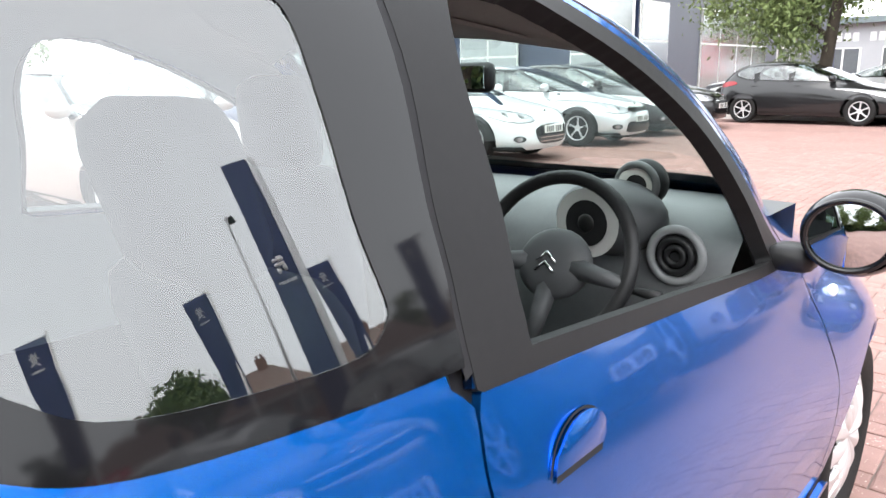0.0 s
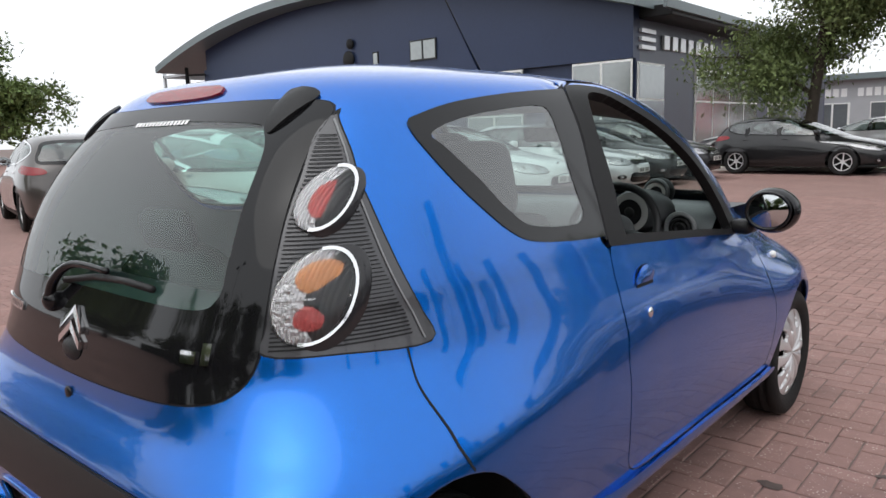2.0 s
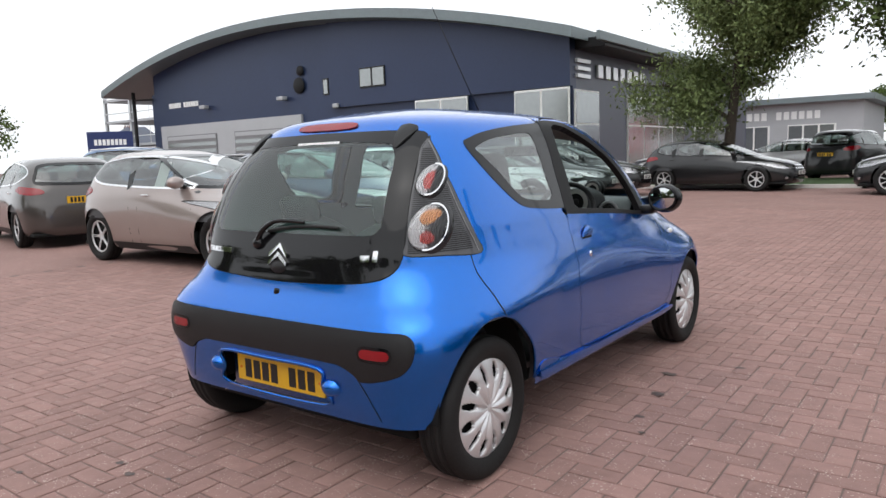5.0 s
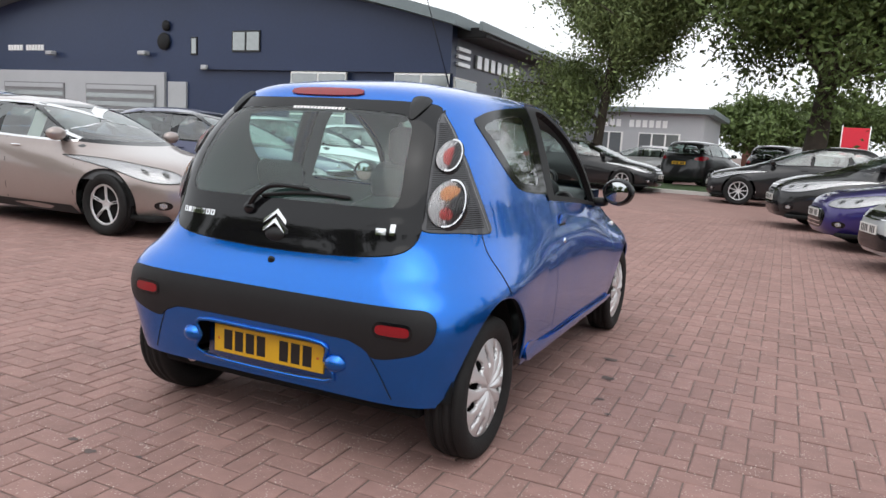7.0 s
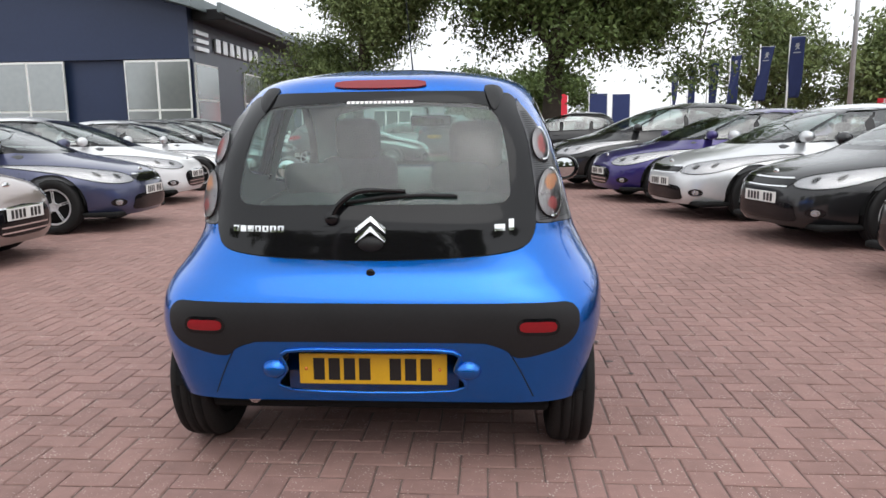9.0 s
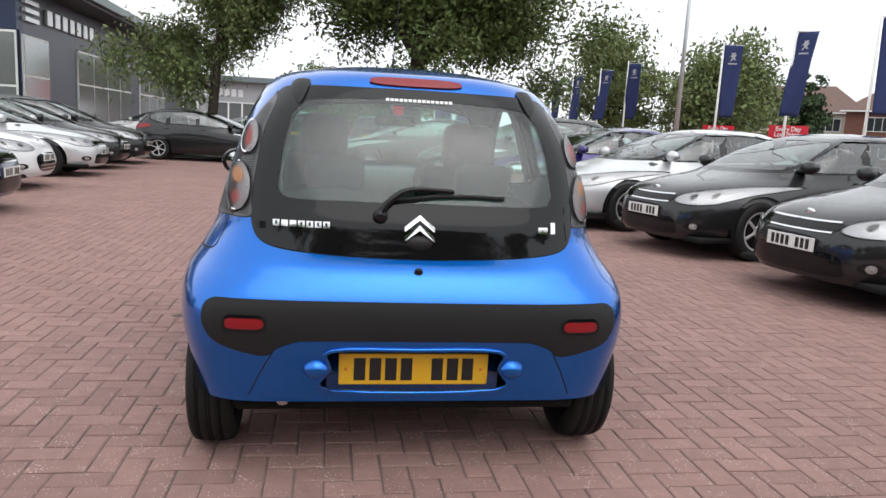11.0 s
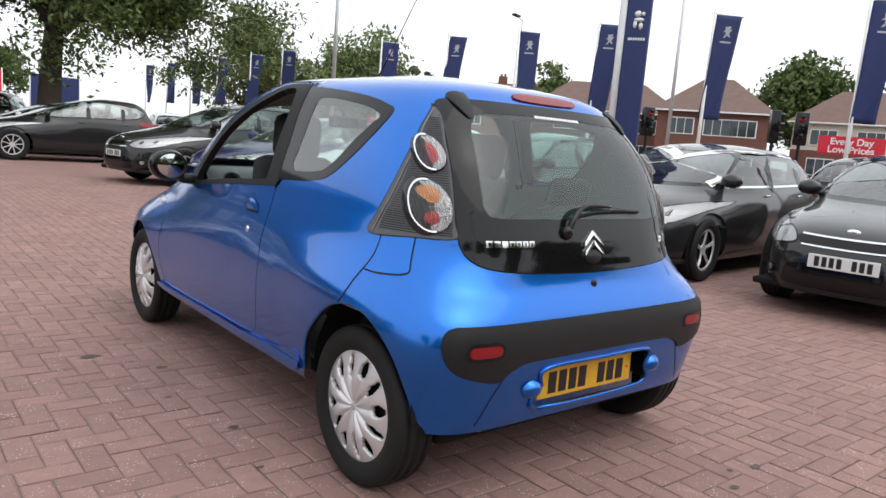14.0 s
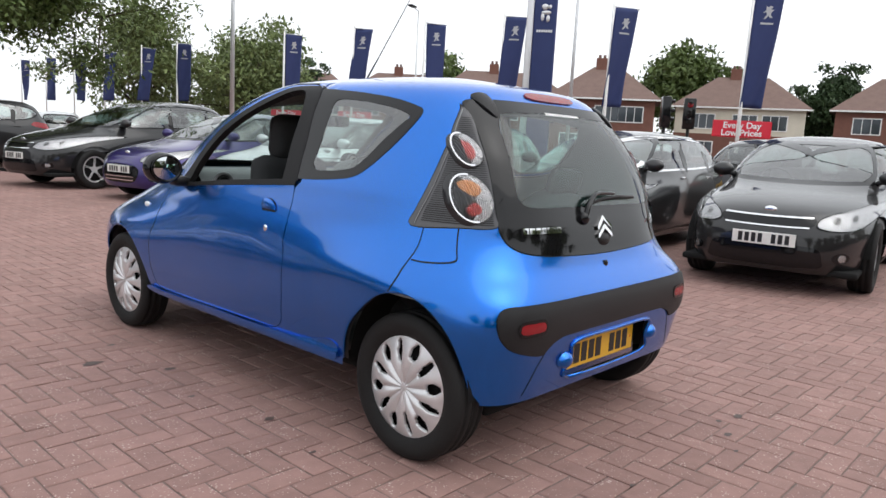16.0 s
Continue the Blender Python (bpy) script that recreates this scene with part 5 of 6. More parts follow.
def fleet():
    # row beside the building, noses towards the blue car
    parked_car((-4.72, 3.62), 0, BEIGE_PAINT, "beige-silver three-door hatchback with a sale sheet in its window", 1.74, 1.46, 2.54, 0.80, 0.62, doors=3, grille="low", bright=True)
    parked_car((-4.85, 6.25), 4, SLATE_PAINT, "slate-blue metallic hatchback parked on red paving", 1.78, 1.47, 2.65, 0.88, 0.78)
    parked_car((-5.55, 9.35), 3, WHITE_PAINT, "white family hatchback parked nose out on red paving", 1.80, 1.48, 2.64, 0.88, 0.80, grille="low")
    parked_car((-5.55, 12.3), 3, SILVER_PAINT, "pale silver hatchback with a dark grille, parked", 1.74, 1.45, 2.57, 0.85, 0.65)
    parked_car((-5.75, 14.6), 2, BLACK_PAINT, "black hatchback parked in the row", 1.78, 1.50, 2.64, 0.86, 0.75)
    parked_car((-5.8, 16.8), 2, BLACK_PAINT, "black family car at the end of the row", 1.80, 1.55, 2.64, 0.88, 0.75)
    parked_car((-12.64, 4.4), 168, GREY_PAINT, "dark grey-brown hatchback seen from behind", 1.80, 1.46, 2.62, 0.85, 0.78, boxy=0.15, bright=True)
    parked_car((-11.6, 7.6), 12, MID_BLUE_PAINT, "light blue estate car with roof rails", 1.80, 1.72, 2.70, 0.86, 0.80, boxy=0.5, rails=True)
    parked_car((-13.5, 12.5), 12, BLACK_PAINT, "dark estate car with silver roof rails", 1.80, 1.55, 2.70, 0.86, 0.80, boxy=0.5, rails=True)
    # row beside the flags, noses towards the blue car
    parked_car((2.40, 12.05), 192, BLACK_PAINT, "black people carrier parked on red paving", 1.84, 1.64, 2.70, 0.90, 0.76, boxy=0.35, slope=0.1)
    parked_car((2.95, 9.45), 192, PURPLE_PAINT, "deep purple hatchback parked on red paving", 1.74, 1.47, 2.54, 0.80, 0.62, grille="low")
    parked_car((3.52, 7.25), 193, SILVER_PAINT, "white-silver hatchback with a black grille", 1.78, 1.47, 2.65, 0.88, 0.78)
    parked_car((4.08, 5.10), 193, BLACK_PAINT, "black sloping hatchback with a low nose", 1.77, 1.45, 2.63, 0.90, 0.73, spokes=6)
    parked_car((4.46, 2.74), 187, BLACK_PAINT, "black saloon with bright window trim", 1.81, 1.44, 2.75, 1.0, 1.0, bright=True)
    parked_car((4.78, 0.46), 187, BLACK_PAINT, "black small hatchback with a chrome-edged grille", 1.72, 1.46, 2.57, 0.82, 0.66)
    parked_car((12.25, 2.4), 2, BLACK_PAINT, "dark estate car parked tail to tail behind the row", 1.80, 1.48, 2.65, 0.88, 0.9)
    # far side of the yard
    parked_car((-2.45, 19.45), -6, BLACK_PAINT, "black hatchback on bright alloy wheels before the grass", 1.84, 1.48, 2.64, 0.90, 0.80, spokes=6)
    parked_car((0.70, 17.95), 180, BLACK_PAINT, "black people carrier on silver wheels", 1.78, 1.58, 2.62, 0.82, 0.72, boxy=0.3, slope=0.1, spokes=9)
    parked_car((0.55, 20.6), 181, WHITE_PAINT, "white saloon parked beyond a black people carrier", 1.80, 1.44, 2.70, 0.85, 0.9)
    parked_car((9.6, 20.5), 15, GREY_PAINT, "grey estate car with tall red tail lamps and roof rails", 1.86, 1.56, 2.75, 0.90, 1.0, boxy=0.75, rails=True, bright=True)
    for x, y, a, c, l, kw in (
        (-9.0, 28.5, 190, WHITE_PAINT, "small white hatchback parked beyond the grass", dict(high=1.5)),
        (-5.5, 29.0, 185, SILVER_PAINT, "silver estate with roof bars beyond the grass", dict(boxy=0.5, rails=True)),
        (-2.6, 30.0, 250, WHITE_PAINT, "white van-like car beyond the grass", dict(high=1.75, boxy=0.7)),
        (-0.6, 27.5, 70, BLACK_PAINT, "black off-roader seen from behind", dict(high=1.68, boxy=0.7)),
        (2.2, 28.0, 70, BLACK_PAINT, "black off-roader with roof rails", dict(high=1.68, boxy=0.7, rails=True)),
        (5.0, 28.8, 75, BLACK_PAINT, "dark hatchback in the far row", dict()),
        (8.0, 29.5, 80, SILVER_PAINT, "silver car in the far row", dict()),
    ):
        parked_car((x, y), a, c, l, **kw)


fleet()
# a price sheet behind the side glass of the beige car
sheet_bm = boxed((-0.11, 0, -0.17), (0.11, 0.004, 0.17))
ps = part("price_sheet", sheet_bm, WHITE_PLATE, None, "", False)
ps.matrix_world = pose(-6.05, 3.04, 1.13, -24, 0, 0)
tagged(ps, "white price sheet stuck inside a car window", "sheet")

# ---- showroom ----
def arch_z(x):
    """Top of the curved roof over the front wall."""
    return 8.72 - 2.55 * ((x + 29.2) / 18.3) ** 2 if x > -29.2 else 8.72 - 2.45 * ((x + 29.2) / 15.4) ** 2


def showroom():
    wy = 24.8
    hall = thing("showroom", Matrix(), "navy clad car showroom with a shallow curved roof", "building")
    xs = list(np.linspace(-40.5, -11.0, 40))
    front = [(-40.5, 0.0), (-11.0, 0.0)] + [(x, arch_z(x) - 0.35) for x in xs[::-1]]
    part("front_wall", prism(front, wy, wy + 0.3), NAVY, hall, "navy cladding", False)
    part("step_wall", prism([(-24.5, 3.9), (-11.0, 3.9)] + [(x, arch_z(x) - 0.35) for x in np.linspace(-11.0, -24.5, 20)], wy - 0.25, wy - 0.004), NAVY, hall, "navy cladding, set forward", False)
    part("side_wall", boxed((-11.3, wy + 0.3, 0), (-11.0, 52, 5.45)), GREY_CLAD, hall, "grey cladding", False)
    part("back_wall", boxed((-40.5, 52, 0), (-11.0, 52.3, 6)), NAVY, hall, "", False)
    part("end_wall", boxed((-40.8, wy, 0), (-40.5, 52.3, 5.8)), NAVY, hall, "", False)
    edge = np.linspace(-44.6, -10.4, 60)
    roof = [(x, arch_z(x)) for x in edge] + [(x, arch_z(x) - 0.42) for x in edge[::-1]]
    part("roof", prism(roof, wy - 1.3, 53), ROOF_EDGE, hall, "grey curved roof edge", False)
    part("side_eave", boxed((-11.0, wy + 0.2, 5.35), (-9.7, 52.5, 5.75), 0.03), SATIN, hall, "dark deep eave", False)
    part("eave_edge", boxed((-9.7, wy - 0.6, 5.50), (-9.55, 52.6, 5.85), 0.02), ROOF_EDGE, hall, "", False)
    # small upper windows
    for x0, x1, z0, z1, cuts in ((-22.35, -20.7, 4.72, 5.68, 2), (-25.15, -24.75, 4.6, 5.45, 1)):
        yy = wy - (0.25 if x0 > -24.5 else 0.0)
        win = part("window", boxed((x0, yy - 0.06, z0), (x1, yy, z1)), GLOSS_BLACK, hall, "dark-framed upper window", False)
        for i in range(cuts):
            w = (x1 - x0) / cuts
            part("pane", boxed((x0 + w * i + 0.06, yy - 0.075, z0 + 0.07), (x0 + w * (i + 1) - 0.06, yy - 0.062, z1 - 0.07)), SHOP_GLASS, win, "", False)
    # big showroom panes in the front wall and round the corner
    for x0, x1, cols in ((-18.9, -15.95, 2), (-13.55, -11.0, 2)):
        win = part("shop_window", boxed((x0, wy - 0.33, 0.3), (x1, wy - 0.252, 3.86)), FRAME_WHITE, hall, "tall showroom window", False)
        w = (x1 - x0) / cols
        for i in range(cols):
            for z0, z1 in ((0.38, 1.95), (2.03, 3.78)):
                part("pane", boxed((x0 + w * i + 0.05, wy - 0.345, z0), (x0 + w * (i + 1) - 0.05, wy - 0.332, z1)), SHOP_GLASS, win, "", False)
    for y0, y1, cols in ((24.9, 27.2, 1), (30.4, 38.6, 4), (40.5, 46.5, 3)):
        win = part("shop_window", boxed((-11.0, y0, 0.3), (-10.93, y1, 3.78)), FRAME_WHITE, hall, "tall showroom window", False)
        w = (y1 - y0) / cols
        for i in range(cols):
            for z0, z1 in ((0.38, 2.35), (2.43, 3.70)):
                part("pane", boxed((-10.928, y0 + w * i + 0.05, z0), (-10.915, y0 + w * (i + 1) - 0.05, z1)), SHOP_GLASS, win, "", False)
    # workshop doors in a pale surround
    sur = part("shutter_surround", boxed((-39.8, wy - 0.16, 0.0), (-26.8, wy - 0.004, 3.74)), PALE, hall, "pale panelled surround", False)
    for x0, x1 in ((-39.1, -34.1), (-32.4, -27.35)):
        sh = part("shutter", boxed((x0, wy - 0.22, 0.0), (x1, wy - 0.162, 3.10)), SHUTTER, hall, "grey slatted workshop door", False)
        for z in np.arange(0.3, 3.1, 0.42):
            part("slat", boxed((x0 + 0.08, wy - 0.24, z), (x1 - 0.08, wy - 0.222, z + 0.22)), SHOP_GLASS if 1.2 < z < 2.5 else PALE, sh, "", False)
    part("wall_panel", boxed((-26.6, wy - 0.12, 1.2), (-25.4, wy - 0.004, 3.3)), PALE, hall, "pale notice panel", False)
    # signs become plain blocks
    for i in range(12):
        if i != 5:
            part("sign_letter_block", boxed((-38.9 + i * 0.254, wy - 0.05, 4.82), (-38.72 + i * 0.254, wy, 5.12)), WHITE_INK, hall, "", False)
    for i in range(7):
        y = 27.0 + i * 0.80
        sg = boxed((-10.99, y, 4.34), (-10.86, y + 0.50, 4.90), 0.02)
        part("sign_block", sg, SILVER, hall, "silver raised sign block", False)
    for k in range(3):
        part("sign_bar", boxed((-10.99, 25.0, 4.25 + k * 0.3), (-10.86, 26.2, 4.40 + k * 0.3)), SILVER, hall, "silver sign bar", False)
    for x in (-35.2, -28.3):
        cam_box = part("wall_light", boxed((x, wy - 0.5, 4.55), (x + 0.5, wy - 0.15, 4.75), 0.03, None), PALE, hall, "small wall floodlight")
    part("camera_box", boxed((-24.2, wy - 0.4, 3.88), (-23.85, wy - 0.252, 4.1), 0.02), PALE, hall)
    for dx, dz, s in ((0.0, 0.0, 0.42), (0.15, 0.75, 0.26)):
        part("vent_disc", ball((-26.9 + dx, wy - 0.1, 5.25 + dz), (s, 0.12, s)), SATIN, hall)
    part("downpipe", tube([(-42.6, wy - 0.2, 0), (-42.6, wy - 0.2, 6.1)], 0.12, 10), SATIN, hall)
    part("tie_bar", tube([(-42.6, wy - 0.2, 5.6), (-40.4, wy - 0.2, 5.5)], 0.06, 8), SATIN, hall)


showroom()


# ---- flags, poles and signs ----
def flag(x, y, wave, sign=True, turn=0.0):
    fl = thing("flag_banner", pose(x, y, 0, 0, 0, turn), "navy feather flag with a pale emblem on a white pole", "flag", "flags along the road")
    part("pole", tube([(0, 0, 0), (0, 0, 2.0), (0.01, 0, 4.45)], [0.045, 0.038, 0.026], 10), FRAME_WHITE, fl)
    part("arm", tube([(0, 0, 4.36), (0.62, 0, 4.33)], 0.014, 6), POLE, fl)
    bm = bmesh.new()
    r = random.Random(wave)
    ph, lean = r.uniform(0, 6), r.uniform(-0.26, 0.06)
    nx, nz = 8, 22
    grid = []
    for k in range(nz + 1):
        q = k / nz
        grid.append([bm.verts.new((0.05 + 0.54 * i / nx * (1 - 0.16 * q) + lean * q, (0.09 * math.sin(ph + 3.2 * q + 2.5 * i / nx) + 0.02 * math.sin(9 * q + i)) * (0.25 + q), 4.34 - 2.2 * q)) for i in range(nx + 1)])
    for k in range(nz):
        for i in range(nx):
            bm.faces.new((grid[k][i], grid[k][i + 1], grid[k + 1][i + 1], grid[k + 1][i]))
    cl = part("cloth", bm, FLAG, fl)
    sol = cl.modifiers.new("thick", "SOLIDIFY")
    sol.thickness = 0.004
    def on(u, q, out):
        u, k = u * nx, q * nz
        i, j = min(int(u), nx - 1), min(int(k), nz - 1)
        lean2 = lean * q
        xx = 0.05 + 0.54 * (u / nx) * (1 - 0.16 * q) + lean2
        return Vector((xx, (0.09 * math.sin(ph + 3.2 * q + 2.5 * u / nx) + 0.02 * math.sin(9 * q + u)) * (0.25 + q) + out, 4.34 - 2.2 * q))
    for out in (-0.012, 0.012):
        em = bmesh.new()
        shape = ((0.42, 0.100), (0.50, 0.112), (0.56, 0.098), (0.66, 0.108), (0.58, 0.130), (0.72, 0.132), (0.64, 0.152), (0.60, 0.170), (0.70, 0.205), (0.58, 0.200), (0.52, 0.185), (0.46, 0.212), (0.36, 0.215), (0.46, 0.180), (0.44, 0.155), (0.32, 0.160), (0.42, 0.138))
        em.faces.new([em.verts.new(on(u, q, out)) for u, q in shape])
        part("emblem", em, PALE, cl, "pale emblem of a plain shape", False)
        wd = bmesh.new()
        wd.faces.new([wd.verts.new(on(u, q, out)) for u, q in ((0.28, 0.245), (0.76, 0.245), (0.76, 0.262), (0.28, 0.262))])
        part("emblem_bar", wd, PALE, cl, "", False)
    if sign:
        s = thing("price_sign", pose(x, y, 0, 0, 0, 0) @ pose(0.16, 0, 0, 0, 0, -64), "red sign with white words on a flag pole", "sign", "red price signs")
        part("board", boxed((-0.56, -0.06, 1.55), (0.56, -0.04, 1.89), 0.02), SIGN_RED, s, "", False)
        for text, z in (("Every Day", 1.735), ("Low Prices", 1.585)):
            cu = bpy.data.curves.new("words", "FONT")
            cu.body, cu.size, cu.align_x, cu.extrude, cu.offset = text, 0.175, "CENTER", 0.002, 0.004
            tmp = new("words", cu)
            dg = bpy.context.evaluated_depsgraph_get()
            me = bpy.data.meshes.new_from_object(tmp.evaluated_get(dg))
            bpy.data.objects.remove(tmp)
            me.materials.clear()
            me.materials.append(WHITE_INK)
            ob = new("lettering", me)
            ob.parent = s
            ob.matrix_local = pose(0, -0.064, z, 90, 0, 0)


for i, (x, y) in enumerate(((11.6, 44), (11.6, 40.2), (11.6, 36.4), (11.6, 32.8), (11.6, 29.0), (11.5, 25.7), (11.7, 18.8), (11.9, 15.5), (12.1, 12.7), (12.2, 10.0), (12.3, 6.95), (12.3, 3.85), (12.4, 0.8), (12.4, -2.2))):
    flag(x, y, i, i in (6, 7, 11, 13), -62 + (i * 37) % 25)


def totem():
    t = thing("totem_sign", pose(10.0, 7.05, 0, 0, 0, -58), "tall navy and silver totem sign with a pale emblem", "sign")
    part("board", boxed((-0.32, -0.14, 0.0), (0.14, 0.14, 6.2), 0.03), FLAG, t, "navy face")
    part("edge", boxed((-0.46, -0.15, 0.0), (-0.32, 0.15, 6.2), 0.03), SILVER, t, "silver edge")
    bm = bmesh.new()
    for x, z, a, b in ((-0.10, 3.95, 0.07, 0.06), (-0.07, 3.84, 0.10, 0.04), (-0.14, 3.75, 0.04, 0.08), (-0.03, 3.72, 0.04, 0.07), (0.0, 3.95, 0.035, 0.04)):
        join(bm, ball((x, -0.15, z), (a, 0.02, b), None, 12, 8))
    part("emblem", bm, SILVER, t)
    part("emblem_bar", bars(bmesh.new(), -0.25, 0.08, 3.45, 3.50, 7, -0.142, 0.01), SILVER, t, "", False)


totem()


def lamp_post(x, y, high, heads=1, turn=0.0, r=0.07):
    lp = thing("street_lamp", pose(x, y, 0, 0, 0, turn), "grey steel lamp post", "street lamp")
    part("pole", tube([(0, 0, 0), (0, 0, high)], [r, r * 0.6], 10), POLE, lp)
    for k in range(heads):
        s = 1 if k == 0 else -1
        part("arm", tube([(0, 0, high - 0.05), (s * 0.9, 0, high + 0.1)], 0.03, 6), POLE, lp)
        part("lamp_head", boxed((s * 0.9 - 0.35, -0.15, high + 0.04), (s * 0.9 + 0.35, 0.15, high + 0.16), 0.04), SATIN, lp)


lamp_post(13.4, 24.8, 11, 1, 30, 0.10)
lamp_post(19.5, 12.6, 9, 1, 40)
lamp_post(30, 31, 9, 1, 200)
lamp_post(-80, 52, 11, 2, 20)
lamp_post(-98, 60, 13, 1, 70)
lamp_post(-92, 74, 11, 1, 20)
lamp_post(-3.0, -13.0, 8, 2, 35)


def traffic_light(x, y, turn):
    tl = thing("traffic_light", pose(x, y, 0, 0, 0, turn), "black traffic light on a grey post", "traffic light")
    part("post", tube([(0, 0, 0), (0, 0, 3.0)], 0.055, 8), SATIN, tl)
    hd = part("head", boxed((-0.2, -0.14, 2.0), (0.2, 0.14, 3.05), 0.03), GLOSS_BLACK, tl)
    for z, mt in ((2.82, RED_LENS), (2.52, GLOSS_BLACK), (2.22, GLOSS_BLACK)):
        part("lamp", ball((0, -0.14, z), (0.1, 0.04, 0.1), None, 14, 8), mt, hd)
        part("hood", tube([(0, -0.12, z + 0.1), (0, -0.3, z + 0.08)], 0.07, 8), GLOSS_BLACK, hd)


for x, y, a in ((21.0, 9.7, 40), (21.8, 9.2, -60), (20.5, 14.2, -20)):
    traffic_light(x, y, a)


# ---- houses over the road ----
def house(x, y, turn, wide=12.5, deep=8.0, tile=ROOF_TILE, upper=RENDER):
    hs = thing("house", pose(x, y, 0, 0, 0, turn), "red-brick house with a hipped tile roof", "house", "houses over the road")
    w, d = wide / 2, deep / 2
    part("wall", boxed((-w, -d, 0), (w, d, 2.9)), HOUSE_BRICK, hs, "red brick", False)
    part("upper_wall", boxed((-w + 0.01, -d + 0.01, 2.9), (w - 0.01, d - 0.01, 5.2)), upper, hs, "", False)
    bm = bmesh.new()
    e, o = 5.15, 0.45
    base = [bm.verts.new(p) for p in ((-w - o, -d - o, e), (w + o, -d - o, e), (w + o, d + o, e), (-w - o, d + o, e))]
    a, b = bm.verts.new((-w + d * 0.75, 0, 8.0)), bm.verts.new((w - d * 0.75, 0, 8.0))
    for f in ((base[0], base[1], b, a), (base[1], base[2], b), (base[2], base[3], a, b), (base[3], base[0], a), (base[3], base[2], base[1], base[0])):
        bm.faces.new(f)
    part("roof", bm, tile, hs, "brown hipped tiles", False)
    part("gutter", boxed((-w - o, -d - o - 0.08, e - 0.12), (w + o, -d - o, e)), FRAME_WHITE, hs, "", False)
    for cx in (-w * 0.12,):
        ch = part("chimney", boxed((cx - 0.45, -0.4, 7.0), (cx + 0.45, 0.4, 8.7), 0.03), HOUSE_BRICK, hs, "", False)
        for k in (-0.2, 0.2):
            part("pot", tube([(cx + k, 0, 8.7), (cx + k, 0, 9.0)], 0.12, 8), ROOF_TILE, ch)
    for cx in (-w * 0.55, w * 0.1, w * 0.55):
        for z0, z1 in ((0.9, 2.3), (3.3, 4.6)):
            win = part("window", boxed((cx - 1.0, -d - 0.06, z0), (cx + 1.0, -d + 0.02, z1)), FRAME_WHITE, hs, "white-framed window", False)
            for k in range(3):
                part("pane", boxed((cx - 0.92 + k * 0.63, -d - 0.075, z0 + 0.08), (cx - 0.92 + k * 0.63 + 0.57, -d - 0.062, z1 - 0.08)), PANE, win, "", False)


for h, dist, turn, wide, up in ((36, 86, -40, 13, RENDER), (44.0, 80, -48, 12, HOUSE_BRICK), (51.5, 72, -50, 13, HOUSE_BRICK), (59.5, 64, -62, 8.2, HOUSE_BRICK), (69.2, 70, -70, 10.2, RENDER), (79.5, 70, -76, 10, HOUSE_BRICK), (88, 74, -88, 12, RENDER)):
    house(-2.57 + dist * math.sin(radians(h)), -1.79 + dist * math.cos(radians(h)), turn, wide, 8.0, ROOF_TILE, up)


# ---- far buildings ----
def shed(x0, x1, y0, y1, high, mat, label, bands=True):
    s = thing("retail_building", Matrix(), label, "building")
    part("wall", boxed((x0, y0, 0), (x1, y1, high)), mat, s, "", False)
    part("roof_edge", boxed((x0 - 0.8, y0 - 0.8, high), (x1 + 0.8, y1 + 0.8, high + 0.45)), ROOF_EDGE, s, "", False)
    if bands:
        for x in np.arange(x0 + 1.5, x1 - 3, 5.0):
            w = part("window", boxed((x, y0 - 0.06, 0.4), (x + 3.6, y0 - 0.004, high * 0.62)), FRAME_WHITE, s, "", False)
            for k in range(3):
                part("pane", boxed((x + 0.08 + k * 1.17, y0 - 0.08, 0.5), (x + 1.1 + k * 1.17, y0 - 0.062, high * 0.6)), SHOP_GLASS, w, "", False)
        for k in (0, 1, 2, 3, 4, 6, 7, 8, 9, 10, 11):
            part("sign_letter_block", boxed((x0 + 2.09 + k * 0.583, y0 - 0.06, high * 0.72), (x0 + 2.49 + k * 0.583, y0, high * 0.86)), WHITE_INK, s, "", False)


shed(-17, -5, 64, 80, 4.6, PALE, "low grey retail building with a white sign")
shed(-3.5, 9, 98, 110, 4.6, HOUSE_BRICK, "low brick retail building")


def parking_deck():
    d = thing("parking_deck", Matrix(), "open steel frame of a parking deck behind the showroom", "building")
    for z in (3.6, 6.2, 8.6):
        part("deck", boxed((-78, 42, z), (-47, 60, z + 0.25)), PALE, d, "", False)
        part("rail", boxed((-78, 41.9, z + 1.0), (-47, 42, z + 1.1)), POLE, d, "", False)
    for x in np.arange(-78, -46, 5.1):
        part("column", boxed((x, 42, 0), (x + 0.3, 42.3, 9.6)), POLE, d, "", False)
    part("base_wall", boxed((-78, 41.6, 0), (-47, 41.8, 3.4)), PALE, d, "", False)


